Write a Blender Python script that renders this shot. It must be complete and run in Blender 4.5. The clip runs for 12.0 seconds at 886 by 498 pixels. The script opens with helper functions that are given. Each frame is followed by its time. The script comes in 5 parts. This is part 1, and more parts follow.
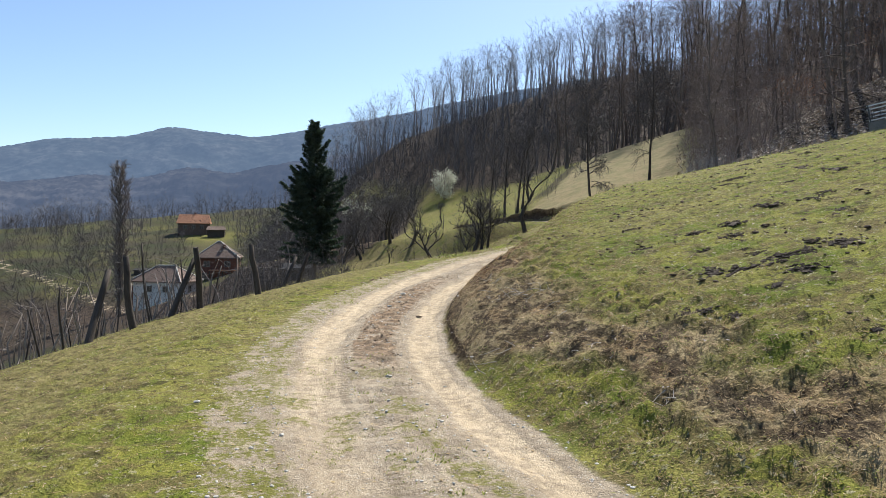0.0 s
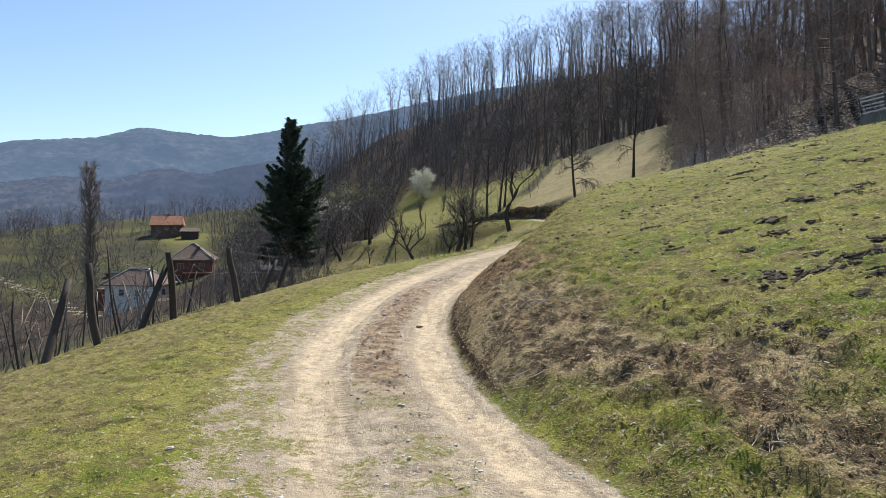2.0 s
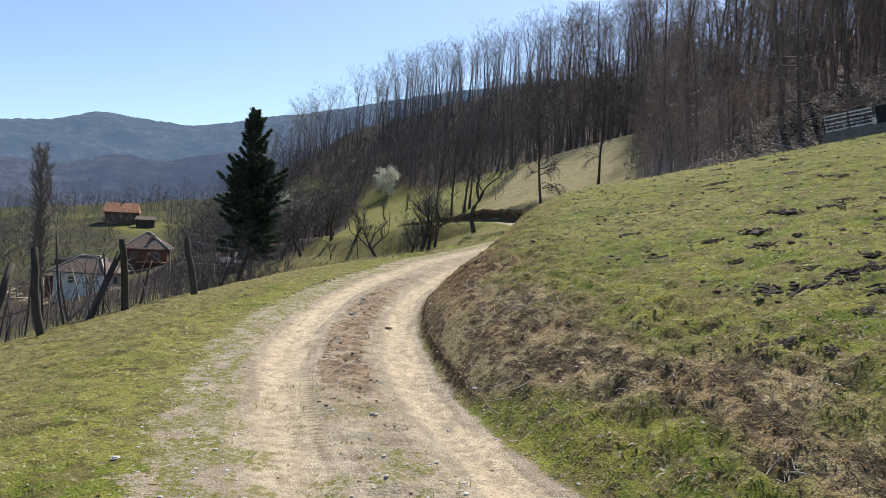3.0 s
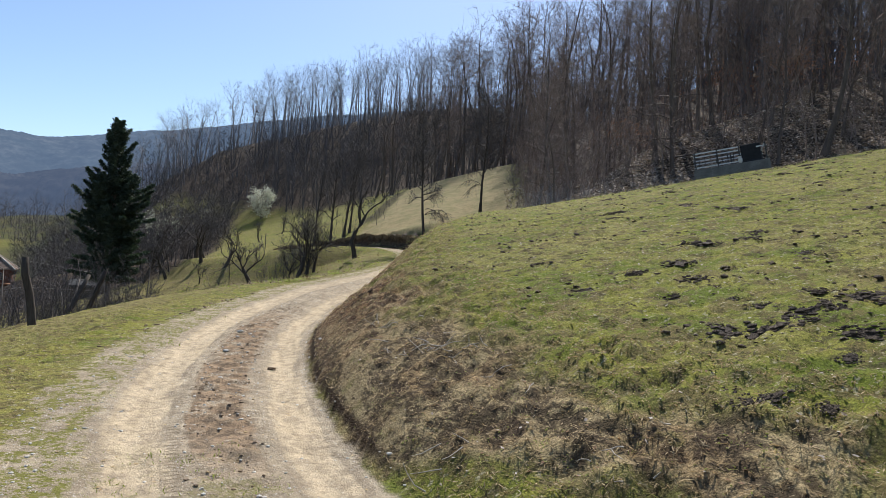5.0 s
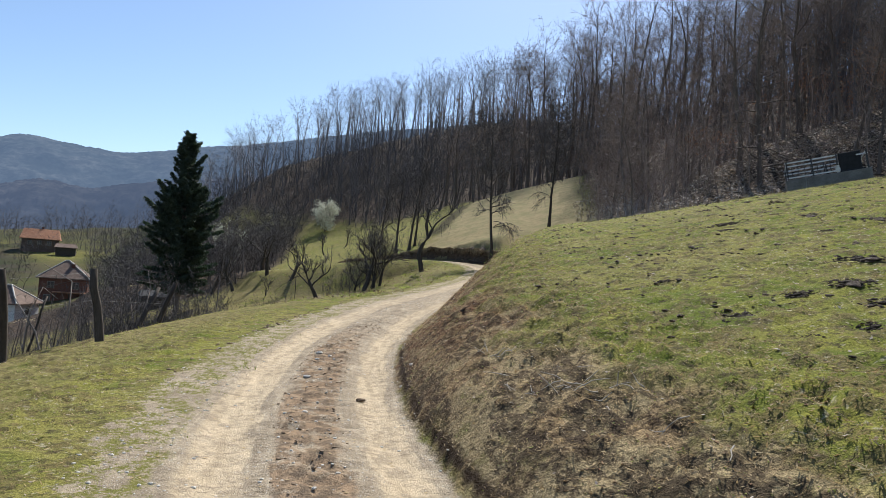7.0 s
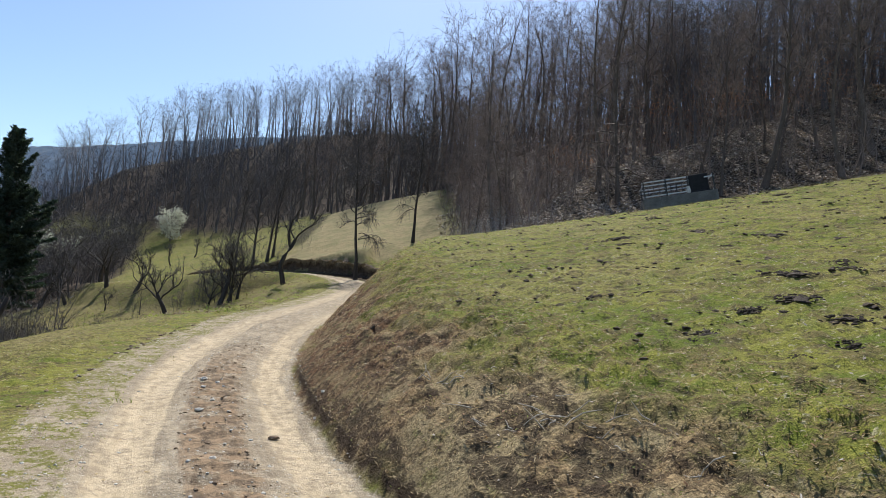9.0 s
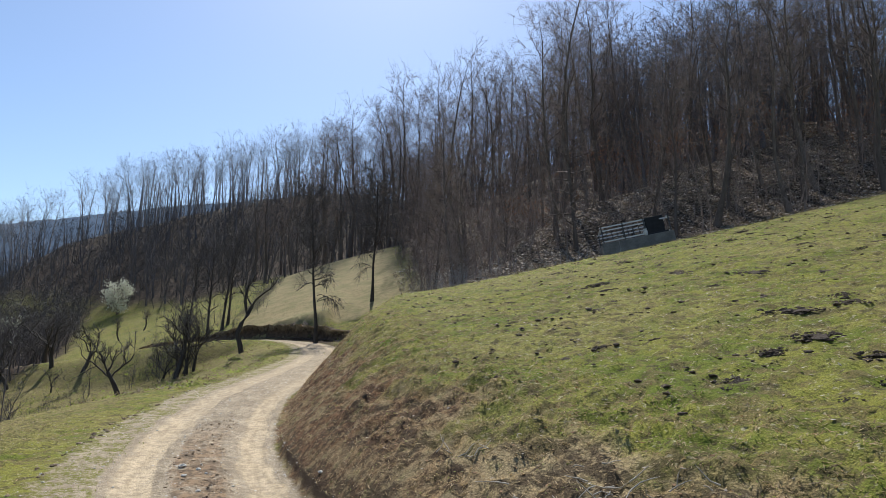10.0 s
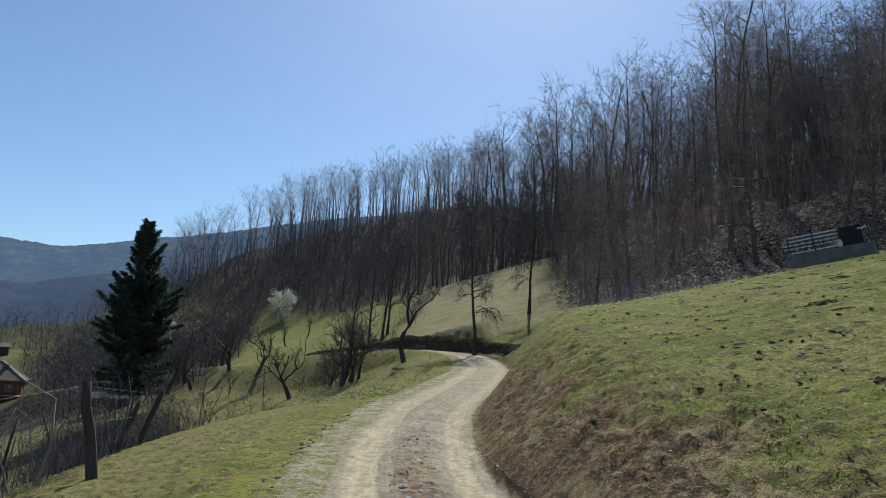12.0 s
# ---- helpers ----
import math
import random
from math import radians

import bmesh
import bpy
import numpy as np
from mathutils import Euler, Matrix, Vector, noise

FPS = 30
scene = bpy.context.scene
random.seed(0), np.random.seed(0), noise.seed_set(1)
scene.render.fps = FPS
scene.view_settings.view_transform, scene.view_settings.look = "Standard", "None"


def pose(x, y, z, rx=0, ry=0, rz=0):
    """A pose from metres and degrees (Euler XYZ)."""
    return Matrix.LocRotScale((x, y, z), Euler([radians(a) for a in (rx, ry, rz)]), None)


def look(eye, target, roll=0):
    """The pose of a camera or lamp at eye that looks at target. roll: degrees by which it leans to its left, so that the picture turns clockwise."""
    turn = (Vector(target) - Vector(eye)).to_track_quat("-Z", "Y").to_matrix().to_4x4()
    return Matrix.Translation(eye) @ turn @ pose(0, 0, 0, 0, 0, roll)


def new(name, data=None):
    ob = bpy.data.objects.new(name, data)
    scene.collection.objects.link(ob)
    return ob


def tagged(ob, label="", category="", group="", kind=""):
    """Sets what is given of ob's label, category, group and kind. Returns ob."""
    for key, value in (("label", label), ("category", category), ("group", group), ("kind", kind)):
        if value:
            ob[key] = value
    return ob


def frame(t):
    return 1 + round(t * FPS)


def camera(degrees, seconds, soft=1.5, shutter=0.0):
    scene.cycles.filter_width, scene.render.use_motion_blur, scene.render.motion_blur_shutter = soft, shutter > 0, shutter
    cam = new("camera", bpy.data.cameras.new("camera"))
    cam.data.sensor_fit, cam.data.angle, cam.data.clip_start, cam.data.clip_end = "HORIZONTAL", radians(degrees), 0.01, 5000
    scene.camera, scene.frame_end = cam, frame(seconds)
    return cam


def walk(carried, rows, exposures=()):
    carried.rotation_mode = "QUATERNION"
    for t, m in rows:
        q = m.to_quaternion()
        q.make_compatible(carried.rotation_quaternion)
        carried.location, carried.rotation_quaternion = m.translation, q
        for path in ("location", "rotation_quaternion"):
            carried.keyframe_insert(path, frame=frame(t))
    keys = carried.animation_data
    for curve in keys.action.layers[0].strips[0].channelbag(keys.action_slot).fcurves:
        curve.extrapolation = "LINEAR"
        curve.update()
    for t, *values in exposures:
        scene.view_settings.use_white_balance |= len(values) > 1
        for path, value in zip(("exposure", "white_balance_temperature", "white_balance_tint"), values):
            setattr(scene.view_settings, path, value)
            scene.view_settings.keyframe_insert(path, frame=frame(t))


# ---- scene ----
cam = camera(63.3, 12.0, soft=0.7)
PATH = [
    (0, (0.0, 0.0, 1.62), (-0.404, 1.958, 1.577), 0.8),
    (0.5, (-0.095, 0.226, 1.62), (-0.503, 2.182, 1.534), -0.3),
    (1, (-0.282, 0.529, 1.621), (-0.528, 2.503, 1.409), 1.0),
    (1.5, (-0.455, 0.793, 1.616), (-0.686, 2.765, 1.369), -1.0),
    (2, (-0.606, 1.063, 1.638), (-0.946, 3.033, 1.593), 0.2),
    (2.5, (-0.695, 1.242, 1.623), (-1.003, 3.218, 1.577), 1.7),
    (2.7, (-0.76, 1.333, 1.609), (-1.024, 3.315, 1.56), 2.4),
    (4.3, (-1.139, 2.195, 1.614), (-1.309, 4.188, 1.63), 2.8),
    (4.5, (-1.156, 2.314, 1.61), (-1.225, 4.313, 1.604), 2.9),
    (5, (-1.243, 2.659, 1.608), (-1.135, 4.655, 1.656), 3.7),
    (5.5, (-1.362, 2.956, 1.615), (-1.378, 4.956, 1.596), 1.6),
    (6, (-1.46, 3.3, 1.595), (-1.717, 5.284, 1.609), 3.3),
    (6.5, (-1.593, 3.575, 1.586), (-1.786, 5.564, 1.655), 4.9),
    (6.7, (-1.665, 3.703, 1.607), (-1.732, 5.701, 1.681), 3.7),
    (8.3, (-2.213, 4.584, 1.535), (-2.295, 6.58, 1.633), 6.1),
    (8.5, (-2.307, 4.67, 1.556), (-2.197, 6.662, 1.704), 7.7),
    (9, (-2.488, 4.861, 1.56), (-2.142, 6.826, 1.701), 4.3),
    (9.5, (-2.671, 5.161, 1.596), (-2.244, 7.094, 1.882), -0.2),
    (10, (-2.845, 5.365, 1.607), (-2.379, 7.287, 1.905), 0.5),
    (10.5, (-3.061, 5.517, 1.642), (-2.43, 7.392, 1.931), -0.3),
    (11, (-3.287, 5.664, 1.627), (-2.868, 7.605, 1.869), 0.9),
    (11.5, (-3.479, 5.953, 1.678), (-3.263, 7.918, 1.985), -0.4),
    (12, (-3.647, 6.065, 1.678), (-3.577, 8.038, 1.998), 2.4),
]
walk(cam, [(t, look(eye, target, roll)) for t, eye, target, roll in PATH],
     exposures=[(0, 0.68, 6350, 10), (1.0, 0.49, 6340, 10), (1.6, 0.6, 6340, 10), (2.0, 0.68, 6340, 10), (2.6, 0.61, 6330, 10), (5.5, 0.51, 6300, 10), (8.5, 0.55, 6270, 9), (10.5, 0.42, 6180, 9), (11.5, 0.25, 5960, 6), (12, 0.11, 5860, 3)])

# ---- world, sun, exposure ----
SUN_AZ, SUN_EL = radians(10.0), radians(46.0)
world = bpy.data.worlds.new("world")
scene.world = world
world.use_nodes = True
wn = world.node_tree
sky = wn.nodes.new("ShaderNodeTexSky")
sky.sky_type, sky.sun_disc, sky.sun_elevation, sky.sun_rotation = "NISHITA", False, SUN_EL, SUN_AZ
sky.altitude, sky.air_density, sky.dust_density, sky.ozone_density = 500, 1.0, 0.7, 3.0
wn.links.new(sky.outputs[0], wn.nodes["Background"].inputs[0])
wn.nodes["Background"].inputs[1].default_value = 0.1
sun = new("sun", bpy.data.lights.new("sun", "SUN"))
sun.data.energy, sun.data.angle, sun.data.color = 4.9, radians(0.53), (1.0, 0.95, 0.87)
toward = Vector((math.sin(SUN_AZ) * math.cos(SUN_EL), math.cos(SUN_AZ) * math.cos(SUN_EL), math.sin(SUN_EL)))
sun.matrix_world = look(toward * 200, (0, 0, 0))

# ---- materials ----
class Mat:
    """A small builder of node materials."""

    def __init__(self, name, rough=0.9, spec=0.2, metal=0.0):
        self.m = bpy.data.materials.new(name)
        self.m.use_nodes = True
        self.t = self.m.node_tree
        self.b = self.t.nodes["Principled BSDF"]
        self.b.inputs["Roughness"].default_value = rough
        self.b.inputs["Specular IOR Level"].default_value = spec
        self.b.inputs["Metallic"].default_value = metal
        self.geo = None

    def put(self, socket, v):
        if isinstance(v, bpy.types.NodeSocket):
            self.t.links.new(v, socket)
        elif isinstance(v, tuple):
            socket.default_value = (*v, 1) if len(v) == 3 and len(socket.default_value) == 4 else v
        else:
            socket.default_value = v

    def place(self, obj=False):
        if obj:
            n = self.t.nodes.new("ShaderNodeTexCoord")
            return n.outputs["Object"]
        if not self.geo:
            self.geo = self.t.nodes.new("ShaderNodeNewGeometry")
        return self.geo.outputs["Position"]

    def noise(self, scale, detail=4.0, rough=0.6, at=None, stretch=None, distort=0.0):
        n = self.t.nodes.new("ShaderNodeTexNoise")
        at = at or self.place()
        if stretch:
            mp = self.t.nodes.new("ShaderNodeMapping")
            mp.inputs["Scale"].default_value = stretch
            self.t.links.new(at, mp.inputs[0])
            at = mp.outputs[0]
        self.t.links.new(at, n.inputs["Vector"])
        n.inputs["Scale"].default_value, n.inputs["Detail"].default_value, n.inputs["Roughness"].default_value = scale, detail, rough
        n.inputs["Distortion"].default_value = distort
        return n.outputs[0]

    def cells(self, scale, at=None, out="Distance", feature="F1"):
        n = self.t.nodes.new("ShaderNodeTexVoronoi")
        n.feature = feature
        self.t.links.new(at or self.place(), n.inputs["Vector"])
        n.inputs["Scale"].default_value = scale
        return n.outputs[out]

    def attr(self, name):
        n = self.t.nodes.new("ShaderNodeAttribute")
        n.attribute_name = name
        return n.outputs["Fac"]

    def random(self, island=False):
        if island:
            self.place()
            return self.geo.outputs["Random Per Island"]
        return self.t.nodes.new("ShaderNodeObjectInfo").outputs["Random"]

    def ramp(self, v, a, b, lo=0.0, hi=1.0):
        n = self.t.nodes.new("ShaderNodeMapRange")
        n.interpolation_type = "SMOOTHSTEP"
        for i, val in enumerate((v, a, b, lo, hi)):
            self.put(n.inputs[i], val)
        return n.outputs[0]

    def math(self, op, a, b=0.0):
        n = self.t.nodes.new("ShaderNodeMath")
        n.operation = op
        self.put(n.inputs[0], a)
        self.put(n.inputs[1], b)
        return n.outputs[0]

    def mix(self, f, a, b, mode="MIX"):
        n = self.t.nodes.new("ShaderNodeMix")
        n.data_type, n.blend_type = "RGBA", mode
        self.put(n.inputs[0], f)
        self.put(n.inputs[6], a)
        self.put(n.inputs[7], b)
        return n.outputs[2]

    def colour(self, v):
        self.put(self.b.inputs["Base Color"], v)
        return self

    def bump(self, height, strength=0.5, dist=0.02):
        n = self.t.nodes.new("ShaderNodeBump")
        n.inputs["Strength"].default_value, n.inputs["Distance"].default_value = strength, dist
        self.t.links.new(height, n.inputs["Height"])
        self.t.links.new(n.outputs[0], self.b.inputs["Normal"])
        return self

    def thin(self, amount, tint):
        """Light that passes through thin leaves."""
        tr = self.t.nodes.new("ShaderNodeBsdfTranslucent")
        self.put(tr.inputs[0], tint)
        mx = self.t.nodes.new("ShaderNodeMixShader")
        mx.inputs[0].default_value = amount
        self.t.links.new(self.b.outputs[0], mx.inputs[1])
        self.t.links.new(tr.outputs[0], mx.inputs[2])
        self.t.links.new(mx.outputs[0], self.t.nodes["Material Output"].inputs[0])
        return self


def ground_material():
    m = Mat("ground", 0.95, 0.05)
    d, along, bank, woods, straw, soil, pasture = (m.attr(n) for n in ("across", "along", "bank", "woods", "straw", "soil", "pasture"))
    big, mid, fine, tiny = m.noise(0.35), m.noise(1.6, 5), m.noise(9, 5, 0.7), m.noise(60, 4, 0.7)
    spot = m.noise(3.7, 6, 0.72)
    # grass
    g = m.mix(m.ramp(mid, 0.38, 0.6), (0.138, 0.175, 0.022), (0.275, 0.262, 0.052))
    g = m.mix(m.ramp(big, 0.45, 0.6, 0, 0.55), g, (0.34, 0.285, 0.1))
    g = m.mix(m.ramp(spot, 0.48, 0.58, 0, 0.85), g, (0.19, 0.14, 0.065))
    g = m.mix(m.ramp(fine, 0.52, 0.62, 0, 0.65), g, (0.08, 0.06, 0.034))
    g = m.mix(m.ramp(m.noise(16, 3, 0.6), 0.6, 0.66, 0, 0.75), g, (0.46, 0.41, 0.27))
    g = m.mix(m.ramp(m.noise(4.6, 5, 0.75), 0.56, 0.62, 0, 0.85), g, (0.075, 0.055, 0.034))
    g = m.mix(m.ramp(tiny, 0.42, 0.6, 0.55, 0), g, (0.06, 0.07, 0.016))
    down = m.math("MULTIPLY", m.ramp(d, -1.6, -3.2), m.ramp(m.noise(0.9, 5, 0.7), 0.36, 0.56, 0.3, 0.85))
    g = m.mix(down, g, m.mix(m.ramp(fine, 0.38, 0.6), (0.27, 0.225, 0.095), (0.13, 0.105, 0.05)))
    # bank of dead grass and bare earth, redder further on
    bk = m.mix(m.ramp(fine, 0.4, 0.6), (0.4, 0.285, 0.15), (0.1, 0.067, 0.038))
    bk = m.mix(m.ramp(mid, 0.42, 0.56, 0, 0.75), bk, (0.46, 0.365, 0.2))
    bk = m.mix(m.ramp(spot, 0.54, 0.64, 0, 0.5), bk, (0.17, 0.165, 0.045))
    # noise patches of dark earth, painted as the shade in the bank's hollows
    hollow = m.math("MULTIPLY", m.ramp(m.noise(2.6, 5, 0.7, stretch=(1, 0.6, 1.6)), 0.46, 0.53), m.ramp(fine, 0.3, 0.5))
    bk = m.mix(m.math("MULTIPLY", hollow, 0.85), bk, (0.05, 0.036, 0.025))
    red = m.mix(m.ramp(fine, 0.38, 0.62), (0.24, 0.128, 0.066), (0.09, 0.05, 0.029))
    bk = m.mix(m.math("MULTIPLY", m.ramp(along, 8, 15), m.ramp(spot, 0.62, 0.42)), bk, red)
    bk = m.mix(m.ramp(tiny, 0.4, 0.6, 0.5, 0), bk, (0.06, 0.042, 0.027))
    bk = m.mix(m.ramp(along, 42, 47), bk, m.mix(m.ramp(fine, 0.4, 0.6), (0.1, 0.072, 0.05), (0.045, 0.032, 0.022)))
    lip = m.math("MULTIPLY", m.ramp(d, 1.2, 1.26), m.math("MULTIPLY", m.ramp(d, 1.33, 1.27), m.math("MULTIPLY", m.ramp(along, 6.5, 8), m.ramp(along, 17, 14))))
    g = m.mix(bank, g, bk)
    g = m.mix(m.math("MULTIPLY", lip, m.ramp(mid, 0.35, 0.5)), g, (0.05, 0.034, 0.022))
    # tan meadow, wood floor, tilled soil
    st = m.mix(m.ramp(m.noise(0.8, 6, 0.7), 0.4, 0.65), (0.27, 0.215, 0.112), (0.19, 0.172, 0.08))
    st = m.mix(m.ramp(m.noise(3.0, 5, 0.75), 0.5, 0.62, 0, 0.6), st, (0.15, 0.125, 0.06))
    g = m.mix(straw, g, st)
    lf = m.mix(m.ramp(m.noise(2.2, 6, 0.75), 0.45, 0.58), (0.03, 0.023, 0.018), (0.1, 0.073, 0.053))
    lf = m.mix(m.math("MULTIPLY", m.ramp(m.noise(9.0, 3, 0.7), 0.55, 0.62), m.ramp(along, 52, 46)), lf, (0.38, 0.31, 0.245))
    pa = m.mix(m.ramp(m.noise(0.09, 5, 0.7), 0.42, 0.58), (0.048, 0.056, 0.026), (0.056, 0.046, 0.033))
    pa = m.mix(m.ramp(m.noise(0.5, 5, 0.7), 0.45, 0.6, 0, 0.7), pa, (0.045, 0.042, 0.024))
    g = m.mix(pasture, g, pa)
    g = m.mix(woods, g, lf)
    # tilled soil, its colour darkened further for the shade under vines and scrub
    sl = m.mix(m.ramp(mid, 0.4, 0.6), (0.05, 0.037, 0.027), (0.06, 0.055, 0.022))
    g = m.mix(soil, g, sl)
    # road: streaks run with it
    co = m.t.nodes.new("ShaderNodeCombineXYZ")
    m.put(co.inputs[0], m.math("MULTIPLY", d, 11.0))
    m.put(co.inputs[1], m.math("MULTIPLY", along, 0.9))
    streak = m.noise(1.0, 5, 0.65, co.outputs[0])
    pebble, big_pebble = m.cells(42), m.cells(15)
    grit = m.noise(130, 3, 0.8)
    r = m.mix(m.ramp(mid, 0.4, 0.6), (0.54, 0.445, 0.315), (0.41, 0.335, 0.235))
    r = m.mix(m.ramp(streak, 0.48, 0.62, 0, 0.55), r, (0.27, 0.215, 0.15))
    r = m.mix(m.ramp(fine, 0.46, 0.6, 0, 0.6), r, (0.26, 0.205, 0.145))
    r = m.mix(m.ramp(grit, 0.4, 0.6, 0.65, 0), r, (0.16, 0.125, 0.085))
    r = m.mix(m.ramp(pebble, 0.16, 0.24, 0.75, 0), r, (0.58, 0.54, 0.47))
    r = m.mix(m.ramp(big_pebble, 0.1, 0.16, 0.6, 0), r, (0.54, 0.5, 0.44))
    wob = m.math("ADD", m.math("MULTIPLY", m.math("SUBTRACT", m.noise(0.7, 3), 0.5), 0.4), m.math("MULTIPLY", m.math("SUBTRACT", streak, 0.5), 0.3))
    dw = m.math("ADD", d, wob)
    tr = m.math("MAXIMUM", m.ramp(m.math("ABSOLUTE", m.math("SUBTRACT", dw, 0.88)), 0.13, 0.2, 1, 0),
                m.math("MULTIPLY", m.ramp(m.math("ABSOLUTE", m.math("ADD", dw, 0.36)), 0.16, 0.25, 1, 0), m.ramp(along, 4.5, 8.5, 0.35, 1)))
    dust = m.mix(m.ramp(streak, 0.35, 0.65), (0.68, 0.54, 0.355), (0.56, 0.44, 0.285))
    dust = m.mix(m.ramp(grit, 0.42, 0.58, 0.3, 0), dust, (0.3, 0.23, 0.15))
    r = m.mix(m.math("MULTIPLY", m.math("MULTIPLY", tr, m.ramp(along, 15, 24, 0.78, 0.45)), m.ramp(fine, 0.6, 0.42, 0.35, 1)), r, dust)
    # prints of tyre lugs beside the wheel track
    lug = m.ramp(m.math("SINE", m.math("MULTIPLY", m.math("ADD", along, m.math("MULTIPLY", d, 0.25)), 88.0)), 0.2, 0.7)
    lug = m.math("MULTIPLY", lug, m.math("MULTIPLY", m.ramp(m.math("ABSOLUTE", m.math("SUBTRACT", m.math("ADD", d, 0.34), 0.24)), 0.035, 0.06, 1, 0), m.ramp(m.noise(0.9, 3), 0.4, 0.52)))
    r = m.mix(m.math("MULTIPLY", lug, 0.7), r, (0.2, 0.155, 0.1))
    midstrip = m.math("MULTIPLY", m.ramp(m.math("ABSOLUTE", m.math("SUBTRACT", dw, 0.27)), 0.2, 0.3, 1, 0), m.math("MULTIPLY", m.ramp(spot, 0.38, 0.48), m.math("MULTIPLY", m.ramp(along, 6.5, 8.5), m.ramp(along, 19, 14))))
    r = m.mix(m.math("MULTIPLY", midstrip, 0.9), r, m.mix(m.ramp(fine, 0.42, 0.58), (0.3, 0.205, 0.125), (0.14, 0.1, 0.066)))
    left = m.math("MULTIPLY", m.ramp(dw, -0.66, -0.74), m.ramp(spot, 0.46, 0.51, 0, 0.95))
    here = m.math("MULTIPLY", m.ramp(along, 8.5, 6.0), m.math("MULTIPLY", m.ramp(dw, 0.62, 0.45), m.ramp(m.noise(2.2, 6, 0.7), 0.52, 0.58, 0, 0.85)))
    grassy = m.math("MULTIPLY", m.math("MAXIMUM", left, here), m.ramp(m.noise(22, 5, 0.75), 0.42, 0.52))
    r = m.mix(grassy, r, (0.16, 0.155, 0.035))
    edge = m.math("ADD", m.math("ABSOLUTE", m.math("ADD", d, 0.02)), m.math("MULTIPLY", m.math("SUBTRACT", m.noise(2.6, 6, 0.75), 0.5), m.ramp(d, -0.3, 0.3, 1.1, 0.3)))
    isroad = m.ramp(edge, 1.16, 1.24, 1, 0)
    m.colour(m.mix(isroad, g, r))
    clump = m.math("MULTIPLY", m.noise(24, 4, 0.7), m.math("ADD", m.math("MULTIPLY", bank, 1.6), m.math("MULTIPLY", m.math("SUBTRACT", 1.0, isroad), 0.7)))
    h = m.math("ADD", clump, m.math("ADD", m.math("MULTIPLY", tiny, 0.6), m.math("ADD", fine, m.math("MULTIPLY", m.ramp(pebble, 0.05, 0.25, 1, 0), 0.3))))
    m.bump(h, 0.7, 0.04)
    return m.m


def simple(name, a, b, scale=3.0, rough=0.9, spec=0.2, bump=0.3, dist=0.02, obj=True, stretch=None, metal=0.0, vary=0.0, island=False):
    m = Mat(name, rough, spec, metal)
    at = m.place(obj)
    n = m.noise(scale, 5, 0.65, at, stretch)
    c = m.mix(m.ramp(n, 0.3, 0.7), a, b)
    n2 = m.noise(scale * 7, 3, 0.7, at, stretch)
    c = m.mix(m.ramp(n2, 0.35, 0.75, 0, 0.5), c, tuple(v * 0.55 for v in a))
    if vary:
        k = m.random(island)
        c = m.mix(m.math("MULTIPLY", k, vary), c, tuple(v * 0.35 for v in a))
    m.colour(c)
    if bump:
        m.bump(m.math("ADD", n, n2), bump, dist)
    return m.m


def blade(name, a, b, glow, amount=0.35):
    m = Mat(name, 0.75, 0.1)
    k = m.random(True)
    c = m.mix(k, a, b)
    c = m.mix(m.ramp(m.noise(0.7, 3), 0.4, 0.62, 0, 0.6), c, b)
    m.colour(c)
    m.thin(amount, glow)
    return m.m


GROUND = ground_material()
# bark and twigs are lightened to stand in for haze and glare
BARK = simple("bark", (0.125, 0.098, 0.08), (0.23, 0.18, 0.148), 6, bump=0.6, stretch=(1, 1, 0.25), vary=0.5)
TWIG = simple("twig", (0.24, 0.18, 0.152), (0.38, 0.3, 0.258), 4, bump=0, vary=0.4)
# paler, greyer twig copy with the far ridge's haze put into its colour
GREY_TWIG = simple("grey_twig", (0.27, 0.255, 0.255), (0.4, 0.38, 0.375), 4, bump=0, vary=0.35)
# two darker twig copies, with the shade of backlit trees put into the colour
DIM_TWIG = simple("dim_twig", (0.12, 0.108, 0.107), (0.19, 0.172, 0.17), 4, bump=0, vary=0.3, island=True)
SHADED_TWIG = simple("shaded_twig", (0.09, 0.08, 0.078), (0.15, 0.134, 0.128), 4, bump=0, vary=0.3, island=True)
PALE_TWIG = simple("pale_twig", (0.24, 0.2, 0.17), (0.34, 0.29, 0.25), 4, bump=0, vary=0.3)
OLD_WOOD = simple("weathered_wood", (0.055, 0.044, 0.036), (0.115, 0.095, 0.078), 9, bump=0.5, stretch=(1, 1, 0.15), vary=0.3)
NEEDLES = blade("needles", (0.03, 0.045, 0.034), (0.075, 0.095, 0.07), (0.05, 0.085, 0.04), 0.2)
# bark copy darkened to stand in for the trunks' backlit side
ORCHARD_BARK = simple("dark_bark", (0.05, 0.042, 0.036), (0.11, 0.094, 0.082), 6, bump=0.6, stretch=(1, 1, 0.25), vary=0.4)
DEAD_GRASS = blade("grey_dead_grass", (0.07, 0.052, 0.034), (0.3, 0.235, 0.145), (0.2, 0.15, 0.08), 0.25)
GREEN = blade("green_grass", (0.12, 0.155, 0.028), (0.28, 0.275, 0.085), (0.3, 0.36, 0.075), 0.58)
DRY = blade("dry_grass", (0.22, 0.135, 0.065), (0.56, 0.42, 0.23), (0.5, 0.38, 0.2), 0.5)
LITTER = blade("dead_leaves", (0.16, 0.10, 0.06), (0.42, 0.36, 0.29), (0.3, 0.2, 0.1), 0.15)
PALE_LITTER = blade("pale_leaves", (0.17, 0.125, 0.09), (0.55, 0.49, 0.42), (0.3, 0.22, 0.15), 0.15)
